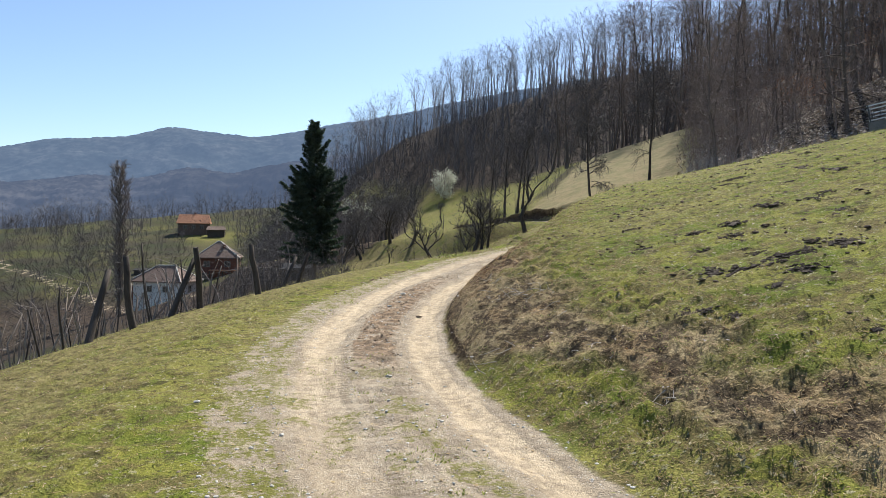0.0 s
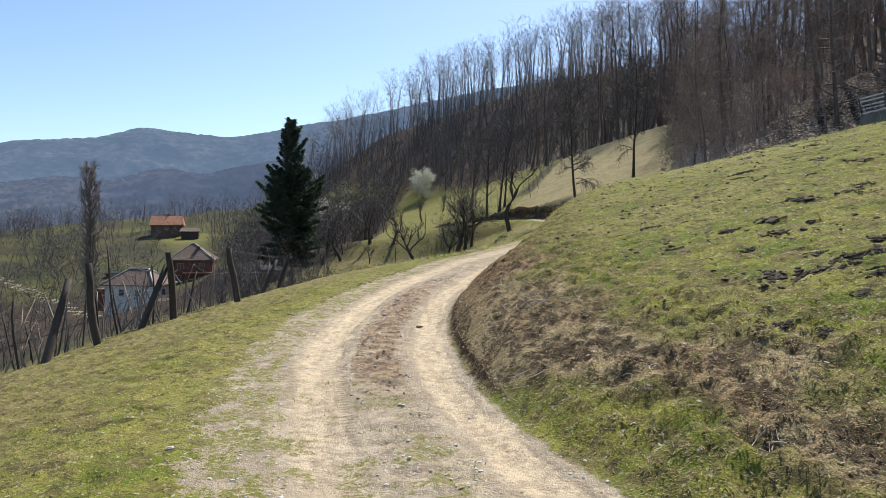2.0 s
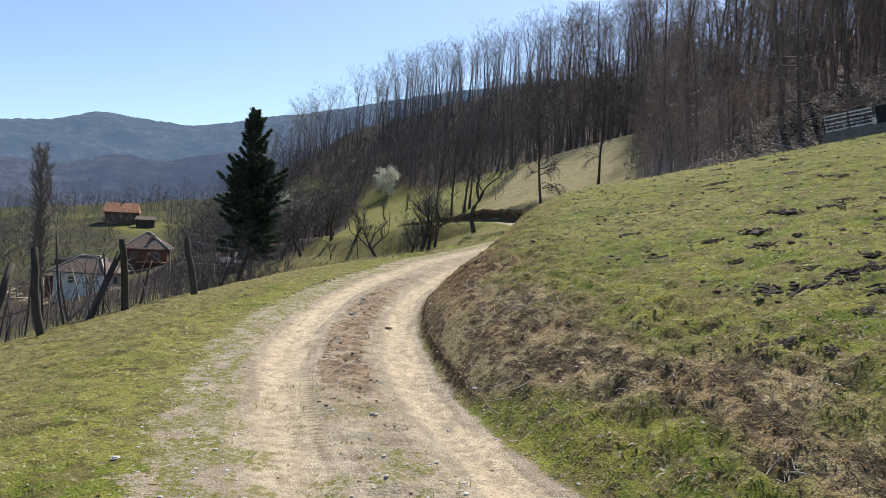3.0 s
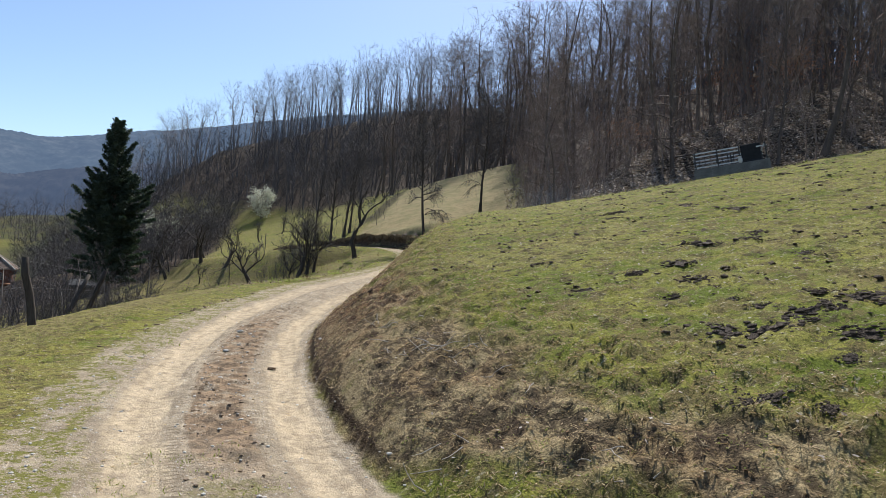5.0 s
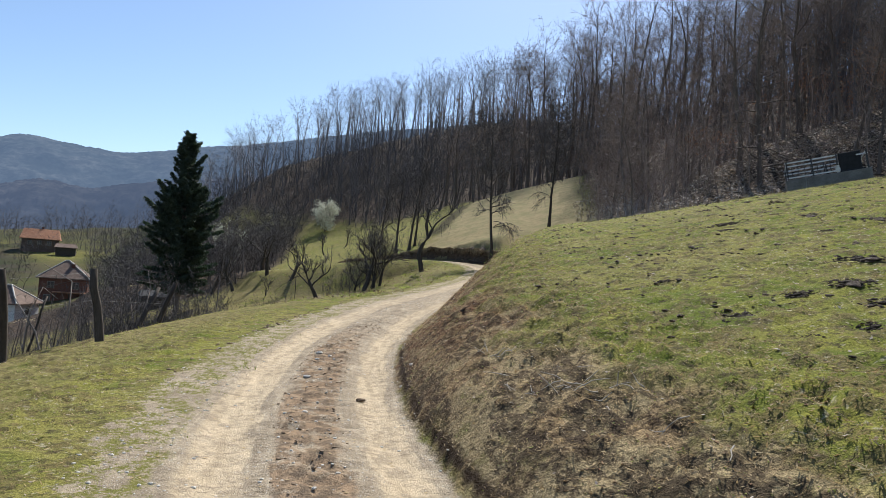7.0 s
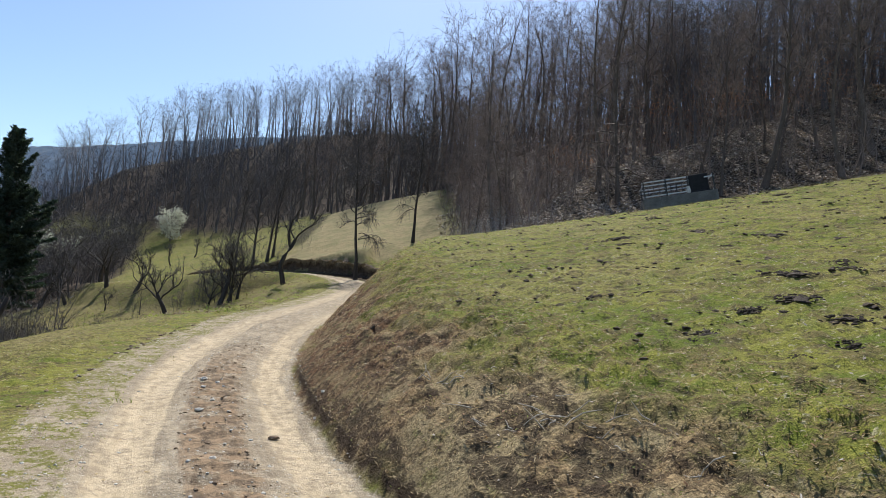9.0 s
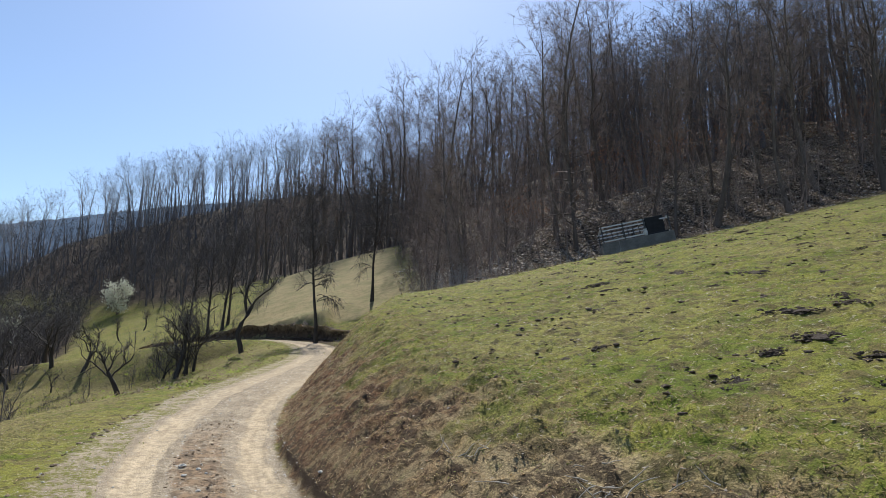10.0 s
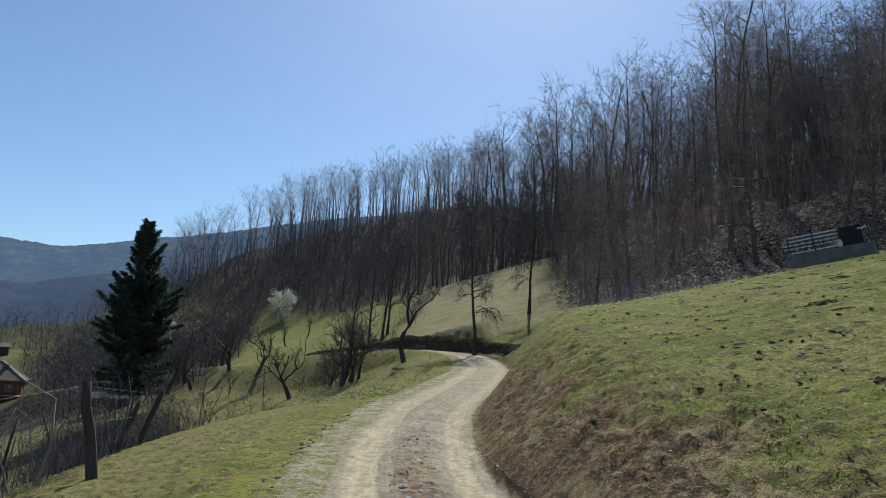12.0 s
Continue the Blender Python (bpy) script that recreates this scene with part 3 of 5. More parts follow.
def build_ground():
    gx = stretched(-1500, -6.2, 4.2, 1500, 0.065, 1.04)
    gy = stretched(-300, 3.6, 18.5, 2500, 0.065, 1.026)
    gy = np.union1d(gy, np.arange(46.0, 58.0, 0.3))
    X, Y = np.meshgrid(gx, gy)
    x, y = X.ravel(), Y.ravel()
    z = land(x, y)
    nx, ny = len(gx), len(gy)
    i = (np.arange(ny - 1)[:, None] * nx + np.arange(nx - 1)[None]).ravel()
    me = quads("ground", np.stack([x, y, z], 1), np.stack([i, i + 1, i + nx + 1, i + nx], 1), GROUND)
    d, zr, yr = road_place(x, y)
    dd = np.abs(d) - HALF
    e = woods_edge(x, y)
    wob = 0.5 * rough(x, y, 2.5, 21)
    top = 1.3 - 0.15 * step(8, 14, yr) + 0.2 * step(6, 4, yr) - 0.9 * step(22, 33, yr) * np.where((y > 47.5) & (x < 0.9), 0, 1)
    layers = {
        "across": np.clip(d, -8, 8),
        "along": np.clip(yr, -20, 80),
        "bank": (d > 0) * step(-0.2, 0.08, dd - 0.8 * step(7.5, 5.5, yr) + 0.3 * wob) * step(top + 0.5, top - 0.4, dd + wob) * step(75, 62, y),
        "woods": np.maximum(step(-17.5, -19.5, x + 0.155 * (y - 60) + 2 * wob) * step(59, 64, y) * step(130, 110, y), np.maximum(step(-0.5, 1.5, e + wob) * step(140, 100, y), step(-2, 4, y - np.where(x > -24, 113 - 0.75 * np.clip(x + 24, 0, 36), 113 + 0.8 * (-24 - x)) + 3 * wob) * step(-70, -55, x))),
        "pasture": step(-0.3, -0.42, x / np.maximum(y, 1)) * step(58, 75, np.hypot(x, y)) * np.clip(0.85 + 0.1 * step(-0.68, -0.76, x / np.maximum(y, 1)) + 0.5 * rough(x, y, 38, 23, 3), 0, 1) * (1 - 0.8 * step(13, 8, np.hypot(x + 62, y - 96))) * (1 - 0.8 * step(15, 9, np.hypot(x + 120, y - 216))),
        "straw": (d > 0) * step(50.5, 51.5, y + wob) * step(-0.6, 0.6, x + 4.5 - 0.13 * (y - 58) + wob) * step(1, -1, e) * step(100, 90, y),
        "soil": np.maximum(0.85 * (d < 0) * step(-0.345, -0.375, x / np.maximum(y, 1) + 0.01 * wob) * step(-0.54, -0.5, x / np.maximum(y, 1)) * step(20, 25, y) * step(54, 48, y), np.maximum(0.8 * (d < 0) * step(-7.6, -8.2, x + 0.2 * np.clip(y - 15, 0, 9) + 0.4 * wob) * step(-19, -15, x) * step(10, 13, y) * step(33, 28, y), np.maximum(0.85 * (d > 0) * step(0.9, 0.45, np.abs(x + 4.9 - 0.13 * (y - 58) + 0.5 * wob)) * step(60, 64, y) * step(104, 98, y), 0.35 * (d < 0) * step(-7.9, -8.9, x + 0.04 * (y - 11) + 0.6 * wob) * np.clip(0.55 + 0.5 * rough(x, y, 9, 22, 3) + 0.5 * step(36, 30, y) * step(-30, -26, x), 0, 0.95) * step(40, 30, y + 0.9 * (x + 10))))),
    }
    for key, v in layers.items():
        me.attributes.new(key, "FLOAT", "POINT").data.foreach_set("value", v.astype(np.float32))
    return tagged(new("ground", me), "grassy hillside with a rutted dirt road cut into it", "ground", kind="structure")


build_ground()


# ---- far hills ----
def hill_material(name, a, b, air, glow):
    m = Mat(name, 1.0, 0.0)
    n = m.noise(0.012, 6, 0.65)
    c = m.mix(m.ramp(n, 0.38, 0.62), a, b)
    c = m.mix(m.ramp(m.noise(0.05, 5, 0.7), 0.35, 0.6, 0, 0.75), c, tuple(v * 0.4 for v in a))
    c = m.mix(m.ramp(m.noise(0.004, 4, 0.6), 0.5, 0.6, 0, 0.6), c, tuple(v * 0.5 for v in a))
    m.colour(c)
    # blue emission on the hill itself stands in for the haze before it
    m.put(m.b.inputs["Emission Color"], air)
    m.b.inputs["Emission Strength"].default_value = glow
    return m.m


def far_hill(name, dist, depth, crest, material, label, seed, wood=3.0):
    """A hill round the valley: crest gives (azimuth, elevation) in degrees along it."""
    az = np.linspace(crest[0][0], crest[-1][0], 420)
    el = np.interp(az, [c[0] for c in crest], [c[1] for c in crest])
    k = np.ones(9) / 9
    el[4:-4] = np.convolve(el, k, "valid")
    rows = 64
    t = np.linspace(0, 1, rows)[:, None]
    a = np.radians(az)[None] + 0 * t
    r = dist + depth * t
    h = (dist + depth) * np.tan(np.radians(el))[None] + 1.6
    z = -40 + (h + 40) * np.sin(t * np.pi / 2) ** 0.9
    x, y = r * np.sin(a), r * np.cos(a)
    z = z + (0.008 * depth * rough(x, y, 220, seed, 4)) * (0.3 + np.sin(t * np.pi)) + wood * np.random.RandomState(seed).uniform(-0.5, 0.5, x.shape) * (t > 0.04)
    n = len(az)
    i = (np.arange(rows - 1)[:, None] * n + np.arange(n - 1)[None]).ravel()
    me = quads(name, np.stack([x, y, z], -1).reshape(-1, 3), np.stack([i, i + 1, i + n + 1, i + n], 1), material)
    tagged(new(name, me), label, "hill", kind="structure")


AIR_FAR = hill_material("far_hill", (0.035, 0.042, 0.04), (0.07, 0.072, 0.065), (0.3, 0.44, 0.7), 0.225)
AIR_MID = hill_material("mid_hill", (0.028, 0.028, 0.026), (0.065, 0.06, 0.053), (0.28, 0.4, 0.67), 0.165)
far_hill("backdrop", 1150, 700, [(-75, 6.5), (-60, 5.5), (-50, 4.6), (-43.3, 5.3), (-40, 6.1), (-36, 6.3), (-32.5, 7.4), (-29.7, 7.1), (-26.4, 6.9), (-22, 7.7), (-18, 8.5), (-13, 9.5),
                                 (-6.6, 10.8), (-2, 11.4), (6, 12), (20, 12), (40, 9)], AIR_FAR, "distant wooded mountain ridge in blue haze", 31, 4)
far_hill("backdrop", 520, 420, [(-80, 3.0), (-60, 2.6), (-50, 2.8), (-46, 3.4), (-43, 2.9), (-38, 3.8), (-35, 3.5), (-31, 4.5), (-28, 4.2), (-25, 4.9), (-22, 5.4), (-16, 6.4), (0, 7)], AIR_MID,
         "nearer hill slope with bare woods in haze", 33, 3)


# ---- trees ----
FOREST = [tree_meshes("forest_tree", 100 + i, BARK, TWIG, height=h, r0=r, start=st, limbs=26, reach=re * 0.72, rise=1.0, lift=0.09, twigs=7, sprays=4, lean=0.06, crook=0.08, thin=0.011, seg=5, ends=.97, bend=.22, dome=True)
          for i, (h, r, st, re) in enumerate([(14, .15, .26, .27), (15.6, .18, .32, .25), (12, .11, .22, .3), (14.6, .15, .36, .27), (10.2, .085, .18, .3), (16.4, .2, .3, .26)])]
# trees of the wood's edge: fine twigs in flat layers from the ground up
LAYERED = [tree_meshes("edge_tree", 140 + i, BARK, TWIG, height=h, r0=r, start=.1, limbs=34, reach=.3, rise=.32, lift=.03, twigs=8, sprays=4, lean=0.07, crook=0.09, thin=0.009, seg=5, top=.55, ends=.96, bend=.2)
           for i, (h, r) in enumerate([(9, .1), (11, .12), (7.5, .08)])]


def wood_sets(seed, sizes, **kw):
    out = []
    for i, (h, r, st) in enumerate(sizes):
        w, f = bare_tree(seed + i, h, r, start=st, lean=.04, seg=4, ends=.97, dome=True, **kw)
        out.append(merge([tubes([(w[0][0][::2], w[0][1][::2])], 4), tubes([(p[::3], r[::3]) for p, r in w[1:]], 3), slivers(f, seed + i)]))
    return out


SKYLINE = wood_sets(200, [(12.6, .17, .46), (13.4, .2, .5), (12.2, .16, .44), (13, .18, .42), (11.4, .15, .42)], limbs=15, reach=.24, rise=1.25, lift=.12, twigs=6, sprays=2, thin=0.014, crook=.06)
FAR_FOREST = wood_sets(230, [(11, .13, .14), (13, .15, .2), (9, .1, .1), (12, .13, .12)], limbs=14, reach=.27, rise=.9, lift=.08, twigs=6, sprays=1, thin=0.02, crook=.06)
VALLEY = wood_sets(260, [(6.4, .075, .16), (5.0, .06, .14), (7.6, .085, .2)], limbs=11, reach=.42, rise=.7, lift=.06, twigs=6, sprays=1, thin=0.026, crook=.12)
THICKET = [merge([tubes(w, 3), slivers(f, 3)]) for w, f in
           (bare_tree(300 + i, h, r, start=.12, limbs=8, reach=.36, rise=1.5, lift=.1, twigs=3, sprays=2, lean=.15, crook=.1, thin=0.014, seg=3) for i, (h, r) in enumerate([(4.5, .035), (3.2, .03), (6, .045)]))]


def near_wood():
    rng = np.random.RandomState(5)
    spots = []
    for _ in range(4000):
        x, y = (4 + 46 * rng.uniform() ** 1.25, 29 + 58 * rng.uniform() ** 1.2) if rng.uniform() < 0.8 else (rng.uniform(-6, 26), rng.uniform(84, 106))
        e = float(woods_edge(np.array(x), np.array(y)))
        top = y - (88 - 0.25 * x)
        if (e < 0.6 and top < 0) or rng.uniform() > (1.0 if e < 22 else 0.6):
            continue
        if any((x - a) ** 2 + (y - b) ** 2 < 2.2 for a, b in spots) or (9.5 < x < 17 and 32 < y < 38.5):
            continue
        spots.append((x, y))
        rim = e < 7 and x < 14 and y < 80
        kind = LAYERED[rng.randint(3)] if rim and rng.uniform() < 0.75 else FOREST[rng.randint(len(FOREST))]
        size = (rng.uniform(1.1, 1.35) if x > 3 else rng.uniform(0.8, 1.0)) if y > 84 else rng.uniform(0.75, 1.05) if rim else rng.uniform(0.72, 1.06)
        plant("bare_tree", kind, x, y, rng.uniform(0, 360), size, "leafless tree with layered brown twigs at the wood's edge" if rim else "leafless slender forest tree on a leaf-covered slope",
              "trees of the wood", sink=0.1, tilt=(rng.normal(0, 2.5), rng.normal(0, 2.5)))
        if len(spots) >= 235:
            break


def strew(name, templates, px, py, lo, hi, seed, material, label, category, sink=0.1):
    """Copies of the templates at the places, as one object."""
    rng = np.random.RandomState(seed)
    at = np.stack([px, py, land(px, py, False) - sink], 1)
    sets = []
    for k, tpl in enumerate(templates):
        some = at[k :: len(templates)]
        if len(some):
            sets.append(scatter_copies(tpl, some, rng.uniform(0, 6.28, len(some)), rng.uniform(lo, hi, len(some))))
    return tagged(new(name, quads(name, *merge(sets), material)), label, category, kind="stuff")


def far_wood():
    rng = np.random.RandomState(6)
    px, py = rng.uniform(-66, 75, 2600), rng.uniform(90, 184, 2600)
    edge = np.where(px > -24, 113 - 0.75 * np.clip(px + 24, 0, 36), 113 + 0.8 * (-24 - px))
    keep = (py > edge) & (rng.uniform(0, 1, 2600) < np.where(py > 150, 0.52, 0.6))
    keep &= py < 172 - 0.1 * px
    ridge = keep & (py > 146 - 0.25 * px)
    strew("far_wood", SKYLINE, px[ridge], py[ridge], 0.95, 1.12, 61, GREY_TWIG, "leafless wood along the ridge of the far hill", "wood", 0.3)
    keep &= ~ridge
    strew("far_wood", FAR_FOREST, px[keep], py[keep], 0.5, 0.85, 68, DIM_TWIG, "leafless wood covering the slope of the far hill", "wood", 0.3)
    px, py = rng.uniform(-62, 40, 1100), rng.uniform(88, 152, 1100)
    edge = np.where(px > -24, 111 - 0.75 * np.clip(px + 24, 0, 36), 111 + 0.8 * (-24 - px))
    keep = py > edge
    strew("undergrowth", THICKET, px[keep], py[keep], 0.7, 1.9, 62, SHADED_TWIG, "leafless undergrowth on the far wooded slope", "undergrowth")
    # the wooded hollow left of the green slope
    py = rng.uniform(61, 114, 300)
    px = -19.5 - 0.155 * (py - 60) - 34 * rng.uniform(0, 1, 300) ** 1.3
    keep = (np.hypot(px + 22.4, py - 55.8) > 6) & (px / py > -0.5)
    strew("valley_trees", VALLEY, px[keep], py[keep], 0.5, 0.95, 70, SHADED_TWIG, "dense leafless trees in the hollow beside the slope", "trees", 0.3)
    strew("undergrowth", THICKET, px[keep] + 1, py[keep] + 1, 0.5, 1.2, 71, SHADED_TWIG, "leafless brush in the wooded hollow", "undergrowth")
    # the near wood's undergrowth, thickest along its edge
    px, py = rng.uniform(3.5, 50, 4200), rng.uniform(29, 75, 4200)
    e = woods_edge(px, py)
    keep = (e > -0.3) & (rng.uniform(0, 1, 4200) < np.where(e < 5, 0.34, 0.1)) & ~((px > 9.5) & (px < 17) & (py < 38.5))
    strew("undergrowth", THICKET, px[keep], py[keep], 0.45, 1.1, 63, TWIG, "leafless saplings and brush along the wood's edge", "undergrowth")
    px, py = rng.uniform(12, 78, 1500), rng.uniform(26, 96, 1500)
    keep = (woods_edge(px, py) > 12) & (rng.uniform(0, 1, 1500) < np.where(px > 26, 0.62, 0.2))
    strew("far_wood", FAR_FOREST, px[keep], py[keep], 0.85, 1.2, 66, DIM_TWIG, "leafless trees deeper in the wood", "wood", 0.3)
    # bare trees of the valley below the road
    py = 50 + 230 * rng.uniform(0, 1, 3000) ** 1.2
    v = -1.3 + 1.02 * rng.uniform(0, 1, 3000)
    px = v * py
    lawn = (np.hypot(px + 64, py - 99) < 11) | (np.abs(px + 0.6 * py) < 5) & (py < 100) | (np.hypot(px + 78, py - 136) < 10) | (np.hypot(px + 138, py - 221) < 13) | (px > -24) & (py < 85) | (py < 78) & (v > -0.8)
    lawn |= (v > -0.66) & (v < -0.53) & (py < 125) | (v > -0.61) & (v < -0.53) & (py < 214)
    keep = ~lawn & (rng.uniform(0, 1, 3000) < np.where(v < -0.74, 0.1 + 0.34 * (py > 110), 0.16 + 0.26 * (py > 150)))
    strew("valley_trees", VALLEY, px[keep], py[keep], 0.6, 1.15, 64, SHADED_TWIG, "scattered leafless trees in the valley below", "trees", 0.3)
    # the row of trees where the valley slope breaks off
    py = rng.uniform(215, 330, 330)
    px = rng.uniform(-0.95, -0.3, 330) * py
    strew("valley_trees", FAR_FOREST, px, py, 0.5, 1.0, 76, DIM_TWIG, "leafless trees along the far edge of the valley fields", "trees", 0.3)
    px, py = rng.uniform(-150, -14, 2600), rng.uniform(26, 190, 2600)
    v = px / py
    lawn = (np.hypot(px + 62, py - 97) < 11) | (np.hypot(px + 76, py - 134) < 9) | (np.abs(px + 0.58 * py) < 5) & (py < 100) | (px > -26) & (py > 34)
    lawn |= (v > -0.71) & (v < -0.47) & (py < 140) & (py > 45) | (px > -26) & (py > 30) | (py < 46)
    keep = (v > -1.3) & (v < -0.3) & ~lawn & (rng.uniform(0, 1, 2600) < np.where(v < -0.74, 0.14, 0.05))
    strew("undergrowth", THICKET, px[keep], py[keep], 0.5, 1.2, 65, SHADED_TWIG, "leafless scrub on the slope below the road", "undergrowth")


def fruit(seed, height, r0, **kw):
    return as_meshes("orchard_tree", *gnarled(seed, height, r0, **kw), seed, ORCHARD_BARK, SHADED_TWIG)


def roadside(seed, side):
    """A straight tree with a narrow crown of fine twigs and a few limbs that hang down low on one side."""
    wood, fine = bare_tree(seed, 9.6, .12, start=.36, limbs=44, reach=.2, rise=.6, lift=0.0, twigs=11, sprays=6, lean=.02, crook=.05, thin=.014, dome=True, bend=.24)
    rng = np.random.RandomState(seed)
    for k in range(4):
        z = rng.uniform(2.3, 3.6)
        p, _ = wander(rng, (0, 0, z), (side * rng.uniform(.6, 1), rng.normal(0, .4), .6), rng.uniform(1.2, 1.8), 7, .16, -.25)
        wood.append((p, .024 * np.linspace(1, .3, 7)))
        for _ in range(30):
            q, _ = wander(rng, p[rng.randint(2, 7)], rng.normal(0, .5, 3) + (side * .3, 0, -.5), rng.uniform(.4, 1.0), 3, .2, -.35)
            fine.append((q, .009 * np.linspace(1, .5, 3)))
    return as_meshes("roadside_tree", wood, fine, seed, ORCHARD_BARK, SHADED_TWIG)


def orchard():
    label = "gnarled leafless fruit tree on the grassy slope"
    kinds = [fruit(400, 4.4, .13), fruit(401, 3.7, .12, stems=5), fruit(402, 2.5, .07, spread=.6), fruit(403, 4.6, .12, fork=.25, spread=.7), fruit(404, 3.7, .12, fork=.36, stems=5, spread=.8)]
    for k, x, y, turn, size in [(3, -19.4, 59.3, 20, 1.0), (0, -16.75, 58.9, 140, 1.0), (1, -13.8, 54.3, 250, 0.98), (4, -10.3, 46.9, 80, 1.0), (2, -15.9, 76.3, 10, 1.0), (2, -15.1, 84.8, 200, 1.0), (2, -15.2, 53.2, 90, 0.65),
                                (1, -21.5, 60.5, 300, 1.15), (3, -21.0, 63, 60, 1.1), (0, -18.6, 64, 170, 1.15), (1, -24.5, 66, 90, 1.2), (3, -27, 70, 0, 1.1), (0, -23, 76, 220, 1.2), (3, -19.5, 70, 40, 1.2), (0, -22.5, 68, 130, 1.1)]:
        plant("fruit_tree", kinds[k], x, y, turn, size, label, "fruit trees below the road")
    sapling = tree_meshes("sapling", 405, ORCHARD_BARK, SHADED_TWIG, height=2.7, r0=.03, start=.3, limbs=8, reach=.12, rise=1.4, twigs=2, sprays=1, thin=.006)
    plant("sapling", sapling, -12.3, 49.6, 0, 1.0, "thin straight bare sapling beside the road")
    # the clump where the road bends
    clump = [fruit(410, 4.4, .12, fork=.36, stems=3, spread=.55), fruit(411, 4.2, .09, fork=.2, stems=5, spread=.45), fruit(412, 3.6, .08, fork=.12, stems=5, spread=.6)]
    for k, x, y, turn, size in [(0, -7.4, 45.6, 0, 1.0), (1, -6.85, 45.3, 130, 1.0), (1, -6.5, 45.8, 40, 0.9), (2, -7.1, 46.4, 120, 1.1), (2, -8.2, 47.0, 80, 0.85), (1, -7.6, 48.2, 250, 0.95)]:
        plant("bush_tree", clump[k], x, y, turn, size, "many-stemmed dark leafless tree in the bend of the road", "clump in the road's bend")
    tall = [tree_meshes("clump_tree", 415 + i, ORCHARD_BARK, SHADED_TWIG, height=7.2, r0=.11, start=.22, limbs=30, reach=.24, rise=1.0, twigs=7, sprays=4, thin=.011, crook=.07, dome=True, bend=.24) for i in range(2)]
    for k, x, y, turn, size in [(0, -6.7, 56.2, 40, 1.0), (1, -5.9, 57.9, 200, 1.0), (0, -5.6, 59.2, 300, 0.95), (1, -8.0, 57.0, 100, 0.9)]:
        plant("clump_tree", tall[k], x, y, turn, size, "dark upright leafless tree above the bend", "upright trees above the bend")
    bole = np.array([(0, 0, -.2), (-.12, 0, .4), (-.28, 0, 1.0), (-.1, .05, 1.55), (.17, .05, 2.0), (.42, 0, 2.5)])
    plant("leaning_tree", fruit(421, 4.6, .12, stems=4, spread=.8, trunk=bole), -4.1, 45.7, 0, 1.0, "crooked leafless tree leaning at the inside of the bend")
    plant("roadside_tree", roadside(430, 1), -0.06, 48.25, 10, 1.0, "straight leafless tree with drooping twigs beside the road", "roadside trees", sink=0.05)
    plant("roadside_tree", roadside(431, -1), 4.02, 54.1, 0, 0.95, "straight leafless tree with drooping twigs in the meadow", "roadside trees")
    poplar = tree_meshes("poplar", 440, BARK, PALE_TWIG, height=23.5, r0=.3, start=.06, limbs=120, reach=.115, rise=1.3, lift=.4, twigs=9, sprays=5, lean=.01, crook=.02, thin=.045, dome=True)
    plant("poplar", poplar, -72.6, 100, 0, 1.0, "tall leafless columnar poplar in the valley")


def leaf_quads(rng, at, size, flat=0.5, slim=0.55):
    """One small four-cornered leaf at each place, turned at random."""
    n = len(at)
    up = rng.normal(0, flat, (n, 3)) * (1, 1, 0.5) + (0, 0, 1)
    up /= np.linalg.norm(up, axis=1)[:, None]
    a = np.cross(up, rng.normal(0, 1, (n, 3)))
    a /= np.linalg.norm(a, axis=1)[:, None] + 1e-6
    b = np.cross(up, a)
    s = size * rng.uniform(0.6, 1.4, (n, 1))
    v = np.stack([at - a * s, at - b * s * slim, at + a * s, at + b * s * slim], 1).reshape(-1, 3)
    return v, np.arange(4 * n).reshape(n, 4)


def conifer():
    rng = np.random.RandomState(9)
    base = float(land(-21.0, 52.3))
    high = 10.1 - base
    trunk = (np.array([(0, 0, -0.3), (0.05, 0, 4), (0, 0.05, 8), (0, 0, high)]), np.array([0.2, 0.15, 0.09, 0.015]))
    wood, at = [trunk], []
    z = 1.7
    while z < high - 0.1:
        u = (z - 1.7) / (high - 1.7)
        wide = np.interp(u, [0, 0.08, 0.3, 0.5, 0.6, 0.78, 0.92, 1], [2.1, 2.75, 2.85, 2.5, 1.75, 1.5, 1.0, 0.3]) * rng.uniform(0.85, 1.12)
        for k in range(7 if u < 0.6 else 5):
            a = k * 6.28 / (7 if u < 0.6 else 5) + rng.uniform(-0.45, 0.45)
            size = wide * rng.uniform(0.6, 1.12)
            p, _ = wander(rng, (0, 0, z), (np.cos(a), np.sin(a), -0.25 + 1.0 * u), size, 6, 0.1, 0.1 + 0.12 * u)
            wood.append((p, 0.03 * (1 - 0.6 * u) * np.linspace(1, 0.25, 6)))
            m = int((110 + 230 * size) * (1 if u < 0.6 else 0.6))
            g = rng.uniform(0.1, 1.0, m) ** 0.75 * 5
            i = np.minimum(g.astype(int), 4)
            q = p[i] + (p[i + 1] - p[i]) * (g - i)[:, None]
            # side shoots lie flat to both sides and hang a little
            out = rng.normal(0, 1, (m, 3)) * (0.2, 0.2, 0.07) * np.clip(1.25 - 0.18 * g, 0.3, 1)[:, None] * (1.25 - 0.7 * u)
            at.append(q + out - (0, 0, 0.05))
        z += 0.3 + 0.16 * rng.uniform()
    at = np.vstack(at)
    thing = tagged(new("conifer"), "dark green spruce standing on the slope", "tree")
    thing.matrix_world = pose(-21.0, 52.3, base, 0, 0, 0)
    part("trunk", quads("trunk", *tubes(wood, 5), BARK), None, thing)
    part("crown", quads("crown", *leaf_quads(rng, at, 0.12, 0.8, 0.28), NEEDLES), None, thing)


